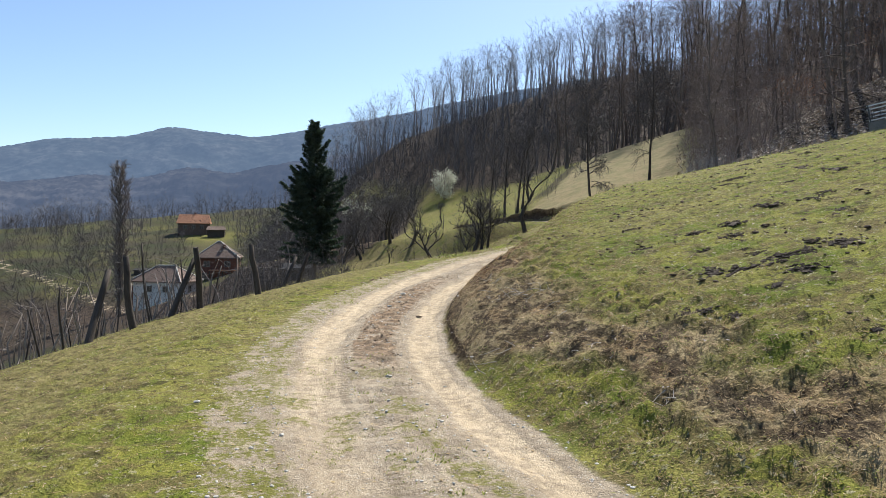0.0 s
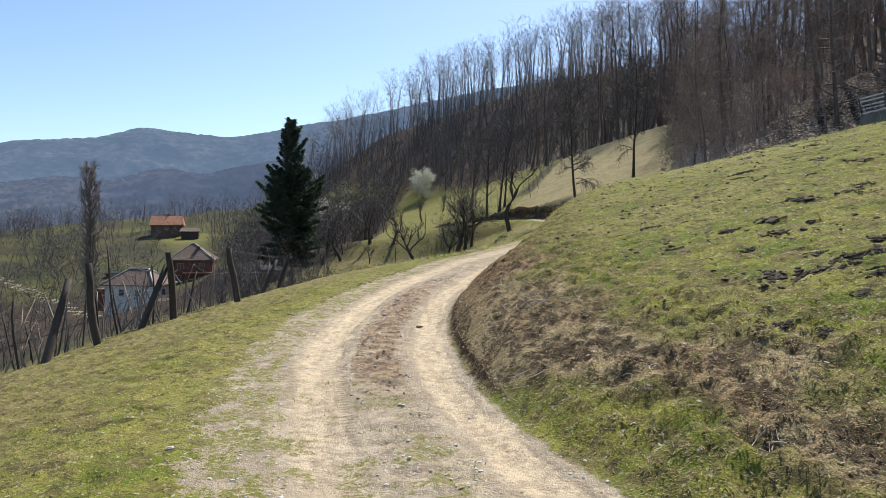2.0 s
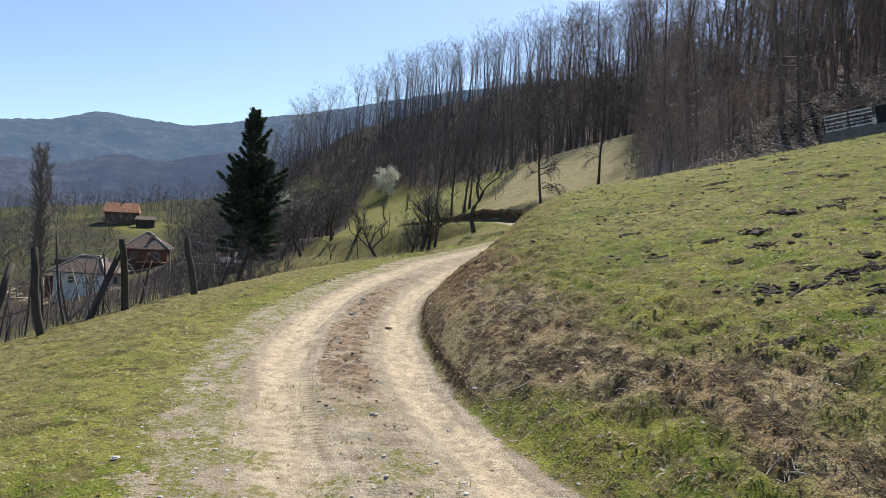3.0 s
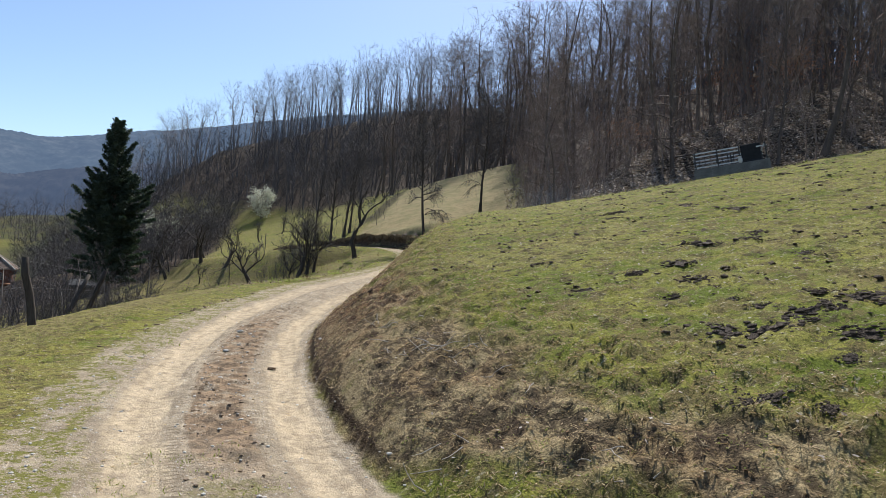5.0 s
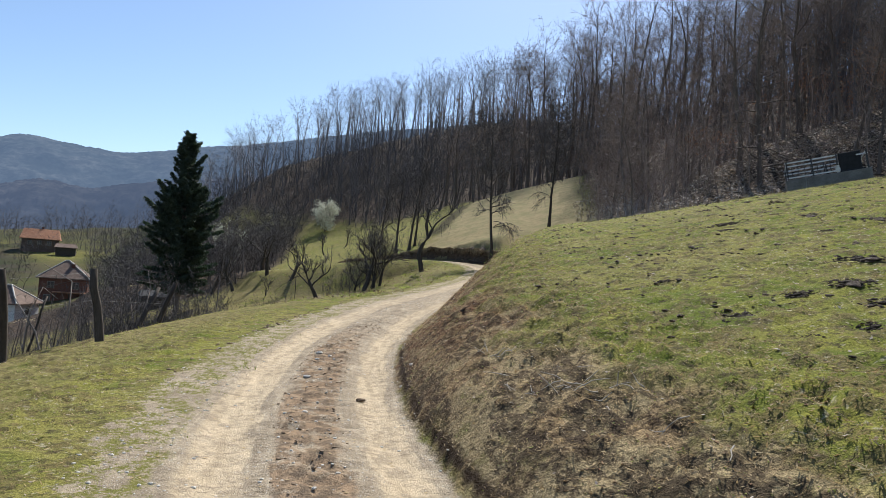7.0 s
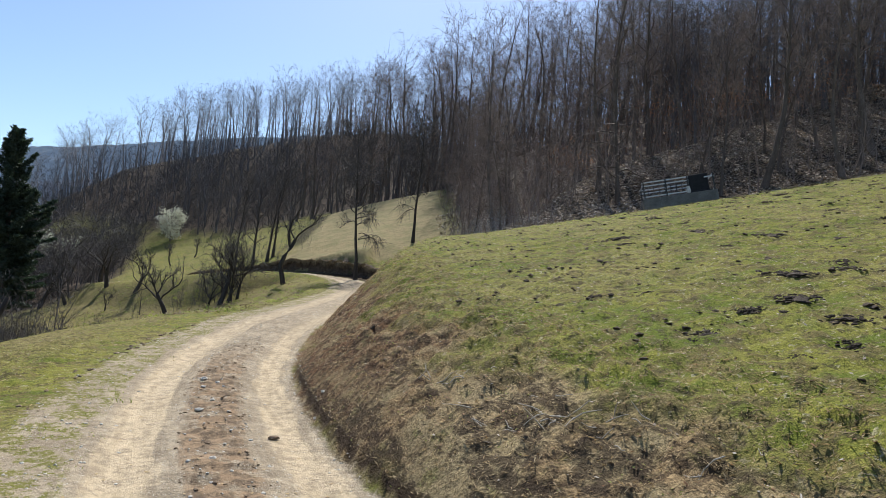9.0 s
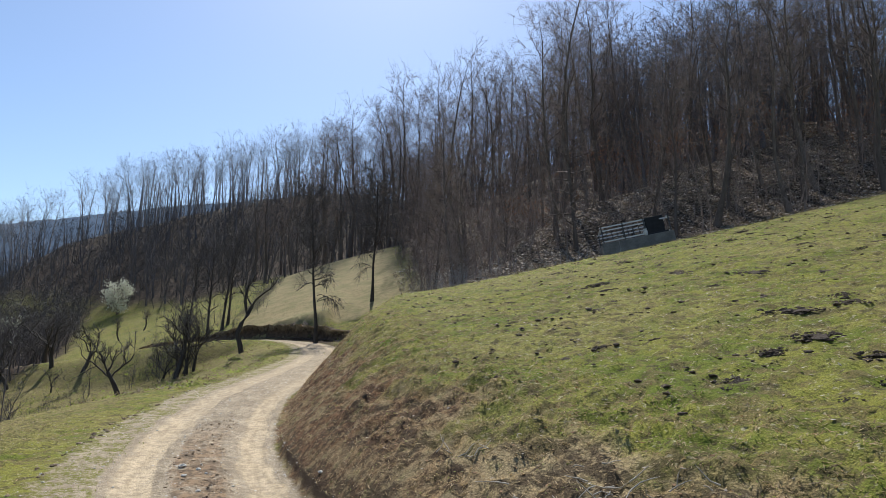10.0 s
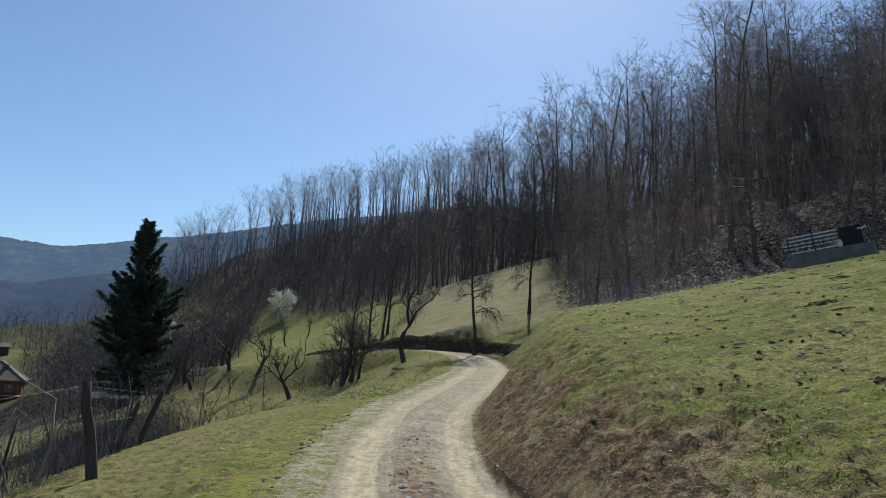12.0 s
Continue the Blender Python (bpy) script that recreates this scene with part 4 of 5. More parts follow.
def flowering_tree(x, y, high, seed):
    rng = np.random.RandomState(seed)
    wood, fine = bare_tree(seed, high, .12, start=.06, limbs=22, reach=.56, rise=.8, twigs=6, sprays=2, lean=.05, dome=True)
    thing = tagged(new("blossoming_tree"), "fruit tree in white blossom at the wood's edge", "tree", "blossoming trees")
    thing.matrix_world = pose(x, y, float(land(x, y)), 0, 0, 0)
    part("trunk", quads("trunk", *tubes(wood, 5), BARK), None, thing)
    tagged(part("twigs", quads("twigs", *tubes(fine, 3), TWIG), None, thing), kind="stuff")
    tips = np.vstack([np.repeat(p[-1:], 6, 0) for p, _ in fine])
    part("blossom", quads("blossom", *leaf_quads(rng, tips + rng.normal(0, .24, tips.shape), .11, 2.5), BLOSSOM), None, thing, "clusters of white blossom")["kind"] = "stuff"


near_wood()
far_wood()
hedge = np.random.RandomState(31)
hy = hedge.uniform(54, 92, 70)
strew("undergrowth", THICKET, -4.8 + 0.13 * (hy - 58) + hedge.normal(0, 0.5, 70), hy, 0.2, 0.5, 69, SHADED_TWIG, "low bare hedge along the meadow's edge", "hedge")
orchard()
conifer()
flowering_tree(-22.4, 109.0, 3.3, 71)
flowering_tree(-33.5, 100, 4.0, 72)
hollow = np.random.RandomState(32)
strew("undergrowth", THICKET, hollow.uniform(-10.2, -6.8, 45), hollow.uniform(46.5, 50.2, 45), 0.22, 0.5, 74, SHADED_TWIG, "dark brush in the hollow inside the bend", "undergrowth")
hy = hollow.uniform(23, 49, 85)
hx = hy * hollow.uniform(-0.49, -0.35, 85)
strew("undergrowth", THICKET, hx, hy, 0.3, 0.62, 77, SHADED_TWIG, "dark leafless scrub below the spruce", "undergrowth", 0.15)
hx = hollow.uniform(4.4, 15, 900)
hy = hollow.uniform(33, 60, 900)
rim = np.abs(woods_edge(hx, hy) - 0.3) < 1.0
strew("brushwood", THICKET, hx[rim], hy[rim], 0.14, 0.3, 75, GREY_TWIG, "grey cut brushwood along the foot of the wood", "brushwood")


def russet_leaves():
    """Withered leaves that still hang on young beeches among the trees."""
    rng = np.random.RandomState(33)
    spots = []
    while len(spots) < 46:
        x, y = rng.uniform(9, 42), rng.uniform(33, 62)
        if woods_edge(x, y) > 3.5:
            spots.append((x, y))
    at = []
    for x, y in spots:
        z, n = float(land(x, y, False)), rng.randint(120, 260)
        at.append(np.array([x, y, z + rng.uniform(1.2, 4.0)]) + rng.normal(0, 1, (n, 3)) * (0.8, 0.8, 0.55))
    tagged(new("withered_leaves", quads("withered_leaves", *leaf_quads(rng, np.vstack(at), 0.05, 1.5), RUSSET, False)), "russet withered leaves hanging on young trees", "leaves", kind="stuff")


russet_leaves()


# ---- houses ----
def tile_material(name, a, b):
    m = Mat(name, 0.85, 0.2)
    at = m.place(True)
    w = m.t.nodes.new("ShaderNodeTexWave")
    w.bands_direction = "Z"
    w.inputs["Scale"].default_value, w.inputs["Distortion"].default_value = 4.0, 0.6
    m.t.links.new(at, w.inputs["Vector"])
    c = m.mix(m.ramp(m.noise(1.5, 5, 0.7, at), 0.3, 0.7), a, b)
    c = m.mix(m.ramp(w.outputs[1], 0.1, 0.5, 0.5, 0), c, tuple(v * 0.5 for v in a))
    m.colour(c)
    m.bump(w.outputs[1], 0.5, 0.05)
    return m.m


TILE_ORANGE = tile_material("orange_tiles", (0.36, 0.16, 0.085), (0.46, 0.24, 0.14))
TILE_BROWN = tile_material("brown_tiles", (0.14, 0.095, 0.075), (0.23, 0.165, 0.13))
RIDGE = simple("pale_ridge_tile", (0.5, 0.46, 0.4), (0.62, 0.58, 0.52), 5)
BRICK_RED = simple("red_brick_wall", (0.13, 0.055, 0.038), (0.18, 0.085, 0.058), 4)
WHITEWASH = simple("whitewashed_wall", (0.6, 0.58, 0.54), (0.72, 0.7, 0.66), 1.2)
PLASTER = simple("brown_plaster", (0.1, 0.068, 0.054), (0.15, 0.105, 0.08), 2)
DARK_GLASS = simple("dark_window", (0.02, 0.022, 0.025), (0.04, 0.042, 0.045), 2, rough=0.15, spec=0.5, bump=0)
FRAME = simple("painted_window_frame", (0.2, 0.18, 0.16), (0.28, 0.26, 0.23), 4)


CONCRETE_ROOF = simple("grey_sheet_roof", (0.06, 0.06, 0.06), (0.1, 0.1, 0.1), 3, spec=0.05)


def roof_mesh(w, d, z0, high, ridge, over):
    """A hipped roof (ridge: its ridge's length) or, with ridge the full length, a gable, as a thick shell."""
    a, b, r = w / 2 + over, d / 2 + over, ridge / 2
    bm = bmesh.new()
    v = [bm.verts.new(p) for p in [(-a, -b, z0), (a, -b, z0), (a, b, z0), (-a, b, z0), (-r, 0, z0 + high), (r, 0, z0 + high)]]
    t = 0.16
    u = [bm.verts.new((q.co.x, q.co.y, q.co.z - t)) for q in v]
    top = [(0, 1, 5, 4), (1, 2, 5), (2, 3, 4, 5), (3, 0, 4)]
    for f in top:
        bm.faces.new([v[i] for i in f])
        bm.faces.new([u[i] for i in reversed(f)])
    for i, j in ((0, 1), (1, 2), (2, 3), (3, 0)):
        bm.faces.new([v[i], u[i], u[j], v[j]])
    bmesh.ops.recalc_face_normals(bm, faces=bm.faces)
    return bm


def bar(p, q, r, sides=5):
    return tubes([(np.array([p, q], float), np.array([r, r]))], sides)


def house(name, x, y, turn, w, d, wall, high, ridge, walls, tiles, label, windows, over=0.5, caps=True, chimneys=(), base=None, sink=0.6):
    thing = tagged(new(name), label, "house")
    thing.matrix_world = pose(x, y, float(land(x, y)) if base is None else base, 0, 0, turn)
    part("wall", a_box(-w / 2, w / 2, -d / 2, d / 2, -sink - 1.5, wall, bevel=0.03), walls, thing)
    roof = part("roof", roof_mesh(w, d, wall + 0.12, high, ridge, over), tiles, thing)
    if caps:
        a, b, r, z0, z1 = w / 2 + over, d / 2 + over, ridge / 2, wall + 0.14, wall + 0.16 + high
        lines = [((-r, 0, z1), (r, 0, z1))] if ridge > 0.5 else []
        if ridge < w:
            lines += [((sx * a, sy * b, z0), (sx * r, 0, z1)) for sx in (-1, 1) for sy in (-1, 1)]
        for p, q in lines:
            part("ridge_cap", quads("ridge_cap", *bar(p, q, 0.13), RIDGE), None, roof, "pale ridge tiles")
    for cx, cy, ch in chimneys:
        bm = a_box(cx - 0.3, cx + 0.3, cy - 0.3, cy + 0.3, wall + 0.3, wall + high + ch, bevel=0.03)
        box(bm, cx - 0.38, cx + 0.38, cy - 0.38, cy + 0.38, wall + high + ch, wall + high + ch + 0.14)
        part("chimney", bm, BRICK_RED, roof)
    for face, along, z, ww, hh in windows:
        m = {"f": pose(along, -d / 2, z), "b": pose(along, d / 2, z, 0, 0, 180), "l": pose(-w / 2, along, z, 0, 0, -90), "r": pose(w / 2, along, z, 0, 0, 90)}[face]
        win = part("window", a_box(-ww / 2 - 0.1, ww / 2 + 0.1, -0.06, 0.05, -hh / 2 - 0.1, hh / 2 + 0.1), FRAME, thing)
        win.matrix_local = m
        part("pane", a_box(-ww / 2, -0.03, -0.09, -0.05, -hh / 2, hh / 2), DARK_GLASS, win)
        part("pane", a_box(0.03, ww / 2, -0.09, -0.05, -hh / 2, hh / 2), DARK_GLASS, win)
    return thing


def farmsteads():
    # the whitewashed cottage
    h = house("cottage", -68, 106, 0, 8.3, 5.8, 2.6, 2.4, 3.2, WHITEWASH, TILE_BROWN, "whitewashed cottage with a brown hipped tile roof", [("f", -1.2, 1.5, 0.7, 0.8), ("f", 1.6, 1.5, 0.7, 0.8), ("r", 0, 1.5, 0.7, 0.8)],
              base=-9.4)
    part("lean_to", a_box(-5.8, -4.16, -2.4, 2.2, -1.5, 1.8, bevel=0.03), BRICK_RED, h, "red brick lean-to")
    bm = a_box(-6.0, -4.155, -2.6, 2.4, 1.82, 1.95)
    part("lean_to_roof", bm, TILE_BROWN, h)
    # the red two-storey house
    r = house("brick_house", -78, 141, 22, 8.2, 7.2, 4.8, 3.3, 0.6, BRICK_RED, TILE_BROWN, "two-storey red brick house with a pyramid roof", [("f", -2.1, 3.6, 1.0, 1.1), ("f", 2.1, 3.6, 1.0, 1.1), ("f", -2.6, 1.1, 1.0, 1.1), ("r", 0, 3.6, 1.1, 1.2)],
              chimneys=[(1.2, -1.4, -0.6)], base=-9.0)
    bm = a_box(-1.5, 4.1, -5.6, -3.61, 2.2, 2.4)
    porch = part("porch_roof", bm, TILE_ORANGE, r, "sloping red porch roof")
    for px in (-1.3, 1.3, 3.9):
        part("porch_post", a_box(px - 0.08, px + 0.08, -5.5, -5.34, -1.2, 2.2), OLD_WOOD, r)
    # the farm house further up
    house("farmhouse", -131.5, 221, 26, 9.6, 6.8, 4.0, 3.0, 9.6, PLASTER, TILE_ORANGE, "brown farmhouse with an orange gabled tile roof", [("f", -2.6, 2.8, 1.0, 1.1), ("f", 0, 2.8, 1.0, 1.1), ("f", 2.6, 2.8, 1.0, 1.1), ("l", 0, 2.8, 0.9, 1.0)],
          caps=False, chimneys=[(0.3, 0.4, 0.6)], base=-0.2, over=0.6)
    house("shed", -119.5, 214, 26, 5.2, 4.0, 1.9, 1.1, 5.2, OLD_WOOD, TILE_BROWN, "low dark wooden shed beside the farmhouse", [], caps=False, base=-0.2)
    house("shed", -24.9, 58.4, 30, 2.4, 1.8, 0.8, 0.4, 2.4, OLD_WOOD, CONCRETE_ROOF, "small wooden shed with a grey sheet roof under the spruce", [], over=0.2, caps=False)
    house("shed", -104, 152, 20, 3.2, 2.2, 1.0, 0.4, 3.2, OLD_WOOD, CONCRETE_ROOF, "low shed with a grey sheet roof in the orchard", [], over=0.2, caps=False)


farmsteads()


# ---- vineyard fence ----
WIRE = simple("rusty_wire", (0.1, 0.09, 0.08), (0.2, 0.18, 0.16), 20, rough=0.6, bump=0)


def vineyard():
    rng = np.random.RandomState(12)

    def pole(high, r, seed, crook=0.03):
        g = np.random.RandomState(seed)
        p, _ = wander(g, (0, 0, -0.3), (0, 0, 1), high + 0.3, 6, crook, 0.02)
        v, f = tubes([(p, r * np.linspace(1.1, 0.8, 6))], 7)
        n = len(v)
        top = np.arange(n - 7, n)
        cap = np.array([[top[0], top[1], top[2], top[3]], [top[0], top[3], top[4], top[5]], [top[0], top[5], top[6], top[6]]])
        return quads("post", v, np.vstack([f, cap[:2]]), OLD_WOOD)

    posts = [pole(1.25, .062, 1, .1), pole(1.3, .068, 2, .09), pole(1.2, .07, 3, .13)]
    strut = pole(1.45, .06, 4)
    tops = []
    for i, (x, y, lean) in enumerate([(-7.62, 10.85, -19), (-7.85, 13.45, -3), (-7.5, 15.2, -6), (-9.1, 21.2, 4)]):
        z = float(land(x, y))
        ob = new("fence_post", posts[i % 3])
        ob.matrix_world = pose(x, y, z, rng.normal(0, 2), lean, 0)
        tagged(ob, "dark weathered wooden vineyard end post", "post", "vineyard posts")
        tops.append((x + 1.12 * math.sin(radians(lean)), y, z + 1.12))
        if i in (0, 1, 3):
            a = Vector((x - 0.12, y - 0.95, float(land(x - 0.12, y - 0.95)) - 0.1))
            b = Vector((x + 1.05 * math.sin(radians(lean)), y - 0.09, z + 1.05))
            ob = new("fence_strut", strut)
            ob.matrix_world = Matrix.Translation(a) @ (b - a).to_track_quat("Z", "Y").to_matrix().to_4x4()
            tagged(ob, "wooden strut leaning against a vineyard post", "post", "vineyard struts")
    stakes = [pole(1.5, .02, 20 + k, 0.07) for k in range(4)]
    rows = []
    for x, y, z in tops:
        for k in range(9):
            sx = x - 0.75 - 0.95 * k + rng.normal(0, 0.15)
            sy = y + 0.18 * k + rng.normal(0, 0.25)
            ob = new("vine_stake", stakes[rng.randint(4)])
            ob.matrix_world = pose(sx, sy, float(land(sx, sy)), rng.normal(0, 6), rng.normal(0, 7), rng.uniform(0, 360)) @ Matrix.Diagonal((1, 1, rng.uniform(0.65, 1.1), 1))
            tagged(ob, "thin grey vine stake stuck in the slope", "stake", "vine stakes")
        for lift in (0.0, -0.42):
            line = []
            for k in range(12):
                sx, sy = x - 0.95 * k, y + 0.18 * k
                line.append((sx, sy, float(land(sx, sy)) + 1.08 + lift - 0.04 * math.sin(k * 1.7)))
            rows.append((np.array(line), np.full(12, 0.0022)))
    for lift in (0.0, -0.45):
        rows.append((np.array(tops) + (0, 0, lift), np.full(len(tops), 0.0022)))
    for k, r in enumerate(rows):
        ob = new("wire", quads("wire", *tubes([r], 4), WIRE))
        tagged(ob, "thin pale wire strung between vineyard posts", "wire", "vineyard wires")
    # vines trained along the rows
    knots = []
    for line, _ in rows[:8:2]:
        for _ in range(34):
            i = rng.randint(0, 11)
            p = line[i] + (line[i + 1] - line[i]) * rng.uniform()
            q = p * (1, 1, 0) + (rng.normal(0, .2), rng.normal(0, .2), float(land(p[0], p[1])))
            mid = (p + q) / 2 + rng.normal(0, .12, 3)
            knots.append((np.array([q, mid, p, p + rng.normal(0, .25, 3)]), np.array([.022, .016, .01, .004])))
    tagged(new("vines", quads("vines", *tubes(knots, 4), PALE_TWIG)), "pruned bare grape vines tied to the wires", "vines", kind="stuff")


vineyard()
rng_v = np.random.RandomState(77)
by = 13 + 13 * rng_v.uniform(0, 1, 380) ** 0.8
bx = -7.7 - 0.12 * (by - 13) - 4.5 * rng_v.uniform(0, 1, 380) ** 1.3
strew("brambles", THICKET, bx, by, 0.1, 0.24, 73, SHADED_TWIG, "low dark tangle of bare shoots under the vines", "brambles")
by = rng_v.uniform(20, 40, 260)
bx = -9.4 - rng_v.uniform(0, 1, 260) * np.clip(0.52 * by - 9.2, 0.5, 9)
strew("brambles", THICKET, bx, by, 0.12, 0.4, 72, SHADED_TWIG, "dark thicket of bare brambles beside the vineyard", "brambles")
by = rng_v.uniform(16.5, 32, 230)
bx = -8.9 - rng_v.uniform(0, 1, 230) * np.clip(0.47 * by - 8.6, 0.3, 7)
strew("brambles", THICKET, bx, by, 0.13, 0.36, 67, SHADED_TWIG, "tangled bare brambles below the verge", "brambles")


# ---- the railed plot at the wood's edge ----
CONCRETE = simple("grey_concrete", (0.13, 0.125, 0.115), (0.21, 0.2, 0.185), 2.5)
IRON = simple("pale_painted_iron", (0.58, 0.58, 0.58), (0.72, 0.72, 0.72), 8, rough=0.4, spec=0.5)
DARK_STONE = simple("polished_dark_stone", (0.012, 0.012, 0.013), (0.022, 0.022, 0.024), 5, rough=0.45, spec=0.15, bump=0.05)
DARK_IRON = simple("dark_iron", (0.03, 0.03, 0.032), (0.06, 0.06, 0.06), 8, rough=0.5, spec=0.4)


def railed_plot():
    thing = tagged(new("railed_plot"), "small plot with a concrete plinth and metal railing", "enclosure")
    thing.matrix_world = pose(12.2, 35.6, 6.25, 0, -11, -23)
    w, d, h = 3.3, 2.4, 0.62
    bm = a_box(0, w, 0, 0.22, -1.6, h, bevel=0.02)
    part("plinth", bm, CONCRETE, thing)
    part("plinth", a_box(0, 0.22, 0.222, d, -1.6, h, bevel=0.02), CONCRETE, thing)
    part("plinth", a_box(w - 0.22, w, 0.222, d, -1.6, h, bevel=0.02), CONCRETE, thing)
    part("plinth", a_box(0.222, w - 0.222, d - 0.22, d, -1.6, h, bevel=0.02), CONCRETE, thing)
    part("slab", a_box(0.224, w - 0.224, 0.224, d - 0.224, -0.4, h - 0.12), CONCRETE, thing)
    for y in (0.11, d - 0.11):
        for z in (h + 0.58, h + 0.74):
            part("rail", a_box(0.05, 2.1 if y < 1 else w - 0.05, y - 0.025, y + 0.025, z, z + 0.05), IRON, thing)
        part("rail", a_box(0.05, 2.1 if y < 1 else w - 0.05, y - 0.025, y + 0.025, h + 0.07, h + 0.12), IRON, thing)
    part("rail", a_box(w - 0.5, w - 0.05, 0.085, 0.135, h + 0.62, h + 0.67), IRON, thing)
    for x in (0.11, w - 0.11):
        part("rail", a_box(x - 0.025, x + 0.025, 0.15, d - 0.15, h + 0.74, h + 0.78), IRON, thing)
        part("rail", a_box(x - 0.02, x + 0.02, 0.15, d - 0.15, h + 0.07, h + 0.1), IRON, thing)
    for x, y in ((0.11, 0.11), (1.1, 0.11), (2.06, 0.11), (0.11, d - 0.11), (w - 0.11, d - 0.11), (w - 0.11, 0.11), (1.8, d - 0.11)):
        part("rail_post", a_box(x - 0.03, x + 0.03, y - 0.03, y + 0.03, h, h + 0.8), DARK_IRON, thing)
    base = a_box(0, 0.03, -0.012, 0.012, h + 0.12, h + 0.58)
    me = bpy.data.meshes.new("baluster")
    base.to_mesh(me)
    base.free()
    me.materials.append(DARK_IRON)
    for k in range(7):
        for y in (0.11, d - 0.11):
            ob = new("baluster", me)
            ob.parent = thing
            ob.location = (0.28 + k * 0.25, y, 0)
    stone = tagged(new("headstone"), "dark polished upright stone on the railed plot", "stone")
    stone.matrix_world = thing.matrix_world @ pose(2.16, 0.4, h)
    bm = a_box(0, 0.85, 0, 0.22, -0.13, 0.88, bevel=0.03)
    part("slab", bm, DARK_STONE, stone)
    part("foot", a_box(-0.12, 0.97, -0.1, 0.32, -0.14, 0.1, bevel=0.02), DARK_STONE, stone)
    vase = tagged(new("vase"), "small white vase beside the dark stone", "vase")
    vase.matrix_world = thing.matrix_world @ pose(2.06, 0.12, h)
    prof = [(0.05, 0), (0.09, 0.08), (0.1, 0.18), (0.06, 0.27), (0.08, 0.32)]
    a = np.arange(10) * 2 * np.pi / 10
    v = np.array([(r * np.cos(t), r * np.sin(t), z) for r, z in prof for t in a])
    i = np.array([(k * 10 + j, k * 10 + (j + 1) % 10, k * 10 + 10 + (j + 1) % 10, k * 10 + 10 + j) for k in range(4) for j in range(10)])
    part("body", quads("body", v, i, WHITEWASH), None, vase)


railed_plot()


# ---- turf, clods, stones and litter ----
def blades(seed, n, spread, high, width, droop):
    """A tuft: n bent blades, each of two quads."""
    rng = np.random.RandomState(seed)
    vs, fs = [], []
    for i in range(n):
        a = rng.uniform(0, 6.28)
        p = rng.normal(0, spread, 2)
        out = np.array([np.cos(a), np.sin(a)])
        side = np.array([-out[1], out[0]]) * width * rng.uniform(0.7, 1.2) / 2
        h = high * rng.uniform(0.5, 1.2)
        b = h * droop * rng.uniform(0.3, 1.4)
        for k, (u, w) in enumerate(((0, 1.0), (0.55, 0.8), (1.0, 0.12))):
            c = p + out * b * u**1.8
            z = h * (u - 0.35 * droop * u * u)
            vs += [(*(c - side * w), z - 0.01), (*(c + side * w), z - 0.01)]
        j = i * 6
        fs += [(j, j + 1, j + 3, j + 2), (j + 2, j + 3, j + 5, j + 4)]
    return np.array(vs), np.array(fs)


def turf(name, label, seed, count, region, test, kinds, lo, hi, material, category="grass"):
    rng = np.random.RandomState(seed)
    x = rng.uniform(region[0], region[1], count)
    # more of them close to the road's near end, where each blade shows
    y = region[2] + (region[3] - region[2]) * rng.uniform(0, 1, count) ** 1.5
    d, zr, yr = road_place(x, y)
    keep = test(x, y, d, np.abs(d) - HALF, rng.uniform(0, 1, count))
    x, y = x[keep], y[keep]
    at = np.stack([x, y, land(x, y) - 0.005], 1)
    sets = []
    for k, tpl in enumerate(kinds):
        some = at[k :: len(kinds)]
        grow = 1 + np.clip((np.hypot(some[:, 0], some[:, 1]) - 9) / 22, 0, 0.6)
        sets.append(scatter_copies(tpl, some, rng.uniform(0, 6.28, len(some)), rng.uniform(lo, hi, len(some)) * grow))
    tagged(new(name, quads(name, *merge(sets), material, False)), label, category, kind="stuff")


def patchy(x, y, seed, scale):
    return np.clip(0.5 + 0.5 * rough(x, y, scale, seed, 3), 0, 1)


turf("grass", "short green meadow grass", 81, 34000, (-9, 16, 3.2, 30), lambda x, y, d, dd, u: (dd > 0.05) & ((d < 0) & (x > -9) | (dd > 1.3)) & (woods_edge(x, y) < 0) & (u < np.clip(1.9 * patchy(x, y, 41, 1.0) - 0.25, 0.1, 1)),
     [blades(500 + k, 6, .05, .026, .006, 1.8) for k in range(5)], 0.6, 1.3, GREEN)
turf("dry_grass", "withered straw-coloured grass among the green", 82, 20000, (-8.5, 16, 3.2, 32), lambda x, y, d, dd, u: (dd > 0.02) & (u < 0.15 + 0.8 * patchy(x, y, 42, 0.9) ** 2) & (woods_edge(x, y) < 0),
     [blades(520 + k, 6, .06, .026, .004, 2.2) for k in range(4)], 0.7, 1.4, DRY)
turf("dry_grass", "matted dead grass hanging over the road bank", 83, 20000, (-3.5, 5, 3.2, 26), lambda x, y, d, dd, u: (d > 0) & (dd > 0.07) & (dd < 2.3) & (u < np.clip(3 * patchy(x, y, 43, 0.33) - 1.2, 0.03, 1) * np.clip(2.6 * patchy(x, y, 50, 1.1) - 0.75, 0.08, 1) * (1 - 0.6 * step(8.5, 12, y))),
     [blades(540 + k, 9, .04, .02, .004, 2.6) for k in range(5)], 0.6, 1.5, BANK_GRASS)
turf("dry_grass", "drooping tussocks of dead grass on the road bank", 90, 5200, (-3.5, 5, 3.2, 24), lambda x, y, d, dd, u: (d > 0) & (dd > 0.35) & (dd < 2.1) & (u < np.clip(3 * patchy(x, y, 58, 0.9) - 1.3, 0, 1)),
     [blades(700 + k, 22, .035, .035, .004, 2.6) for k in range(4)], 0.6, 1.2, BANK_GRASS)
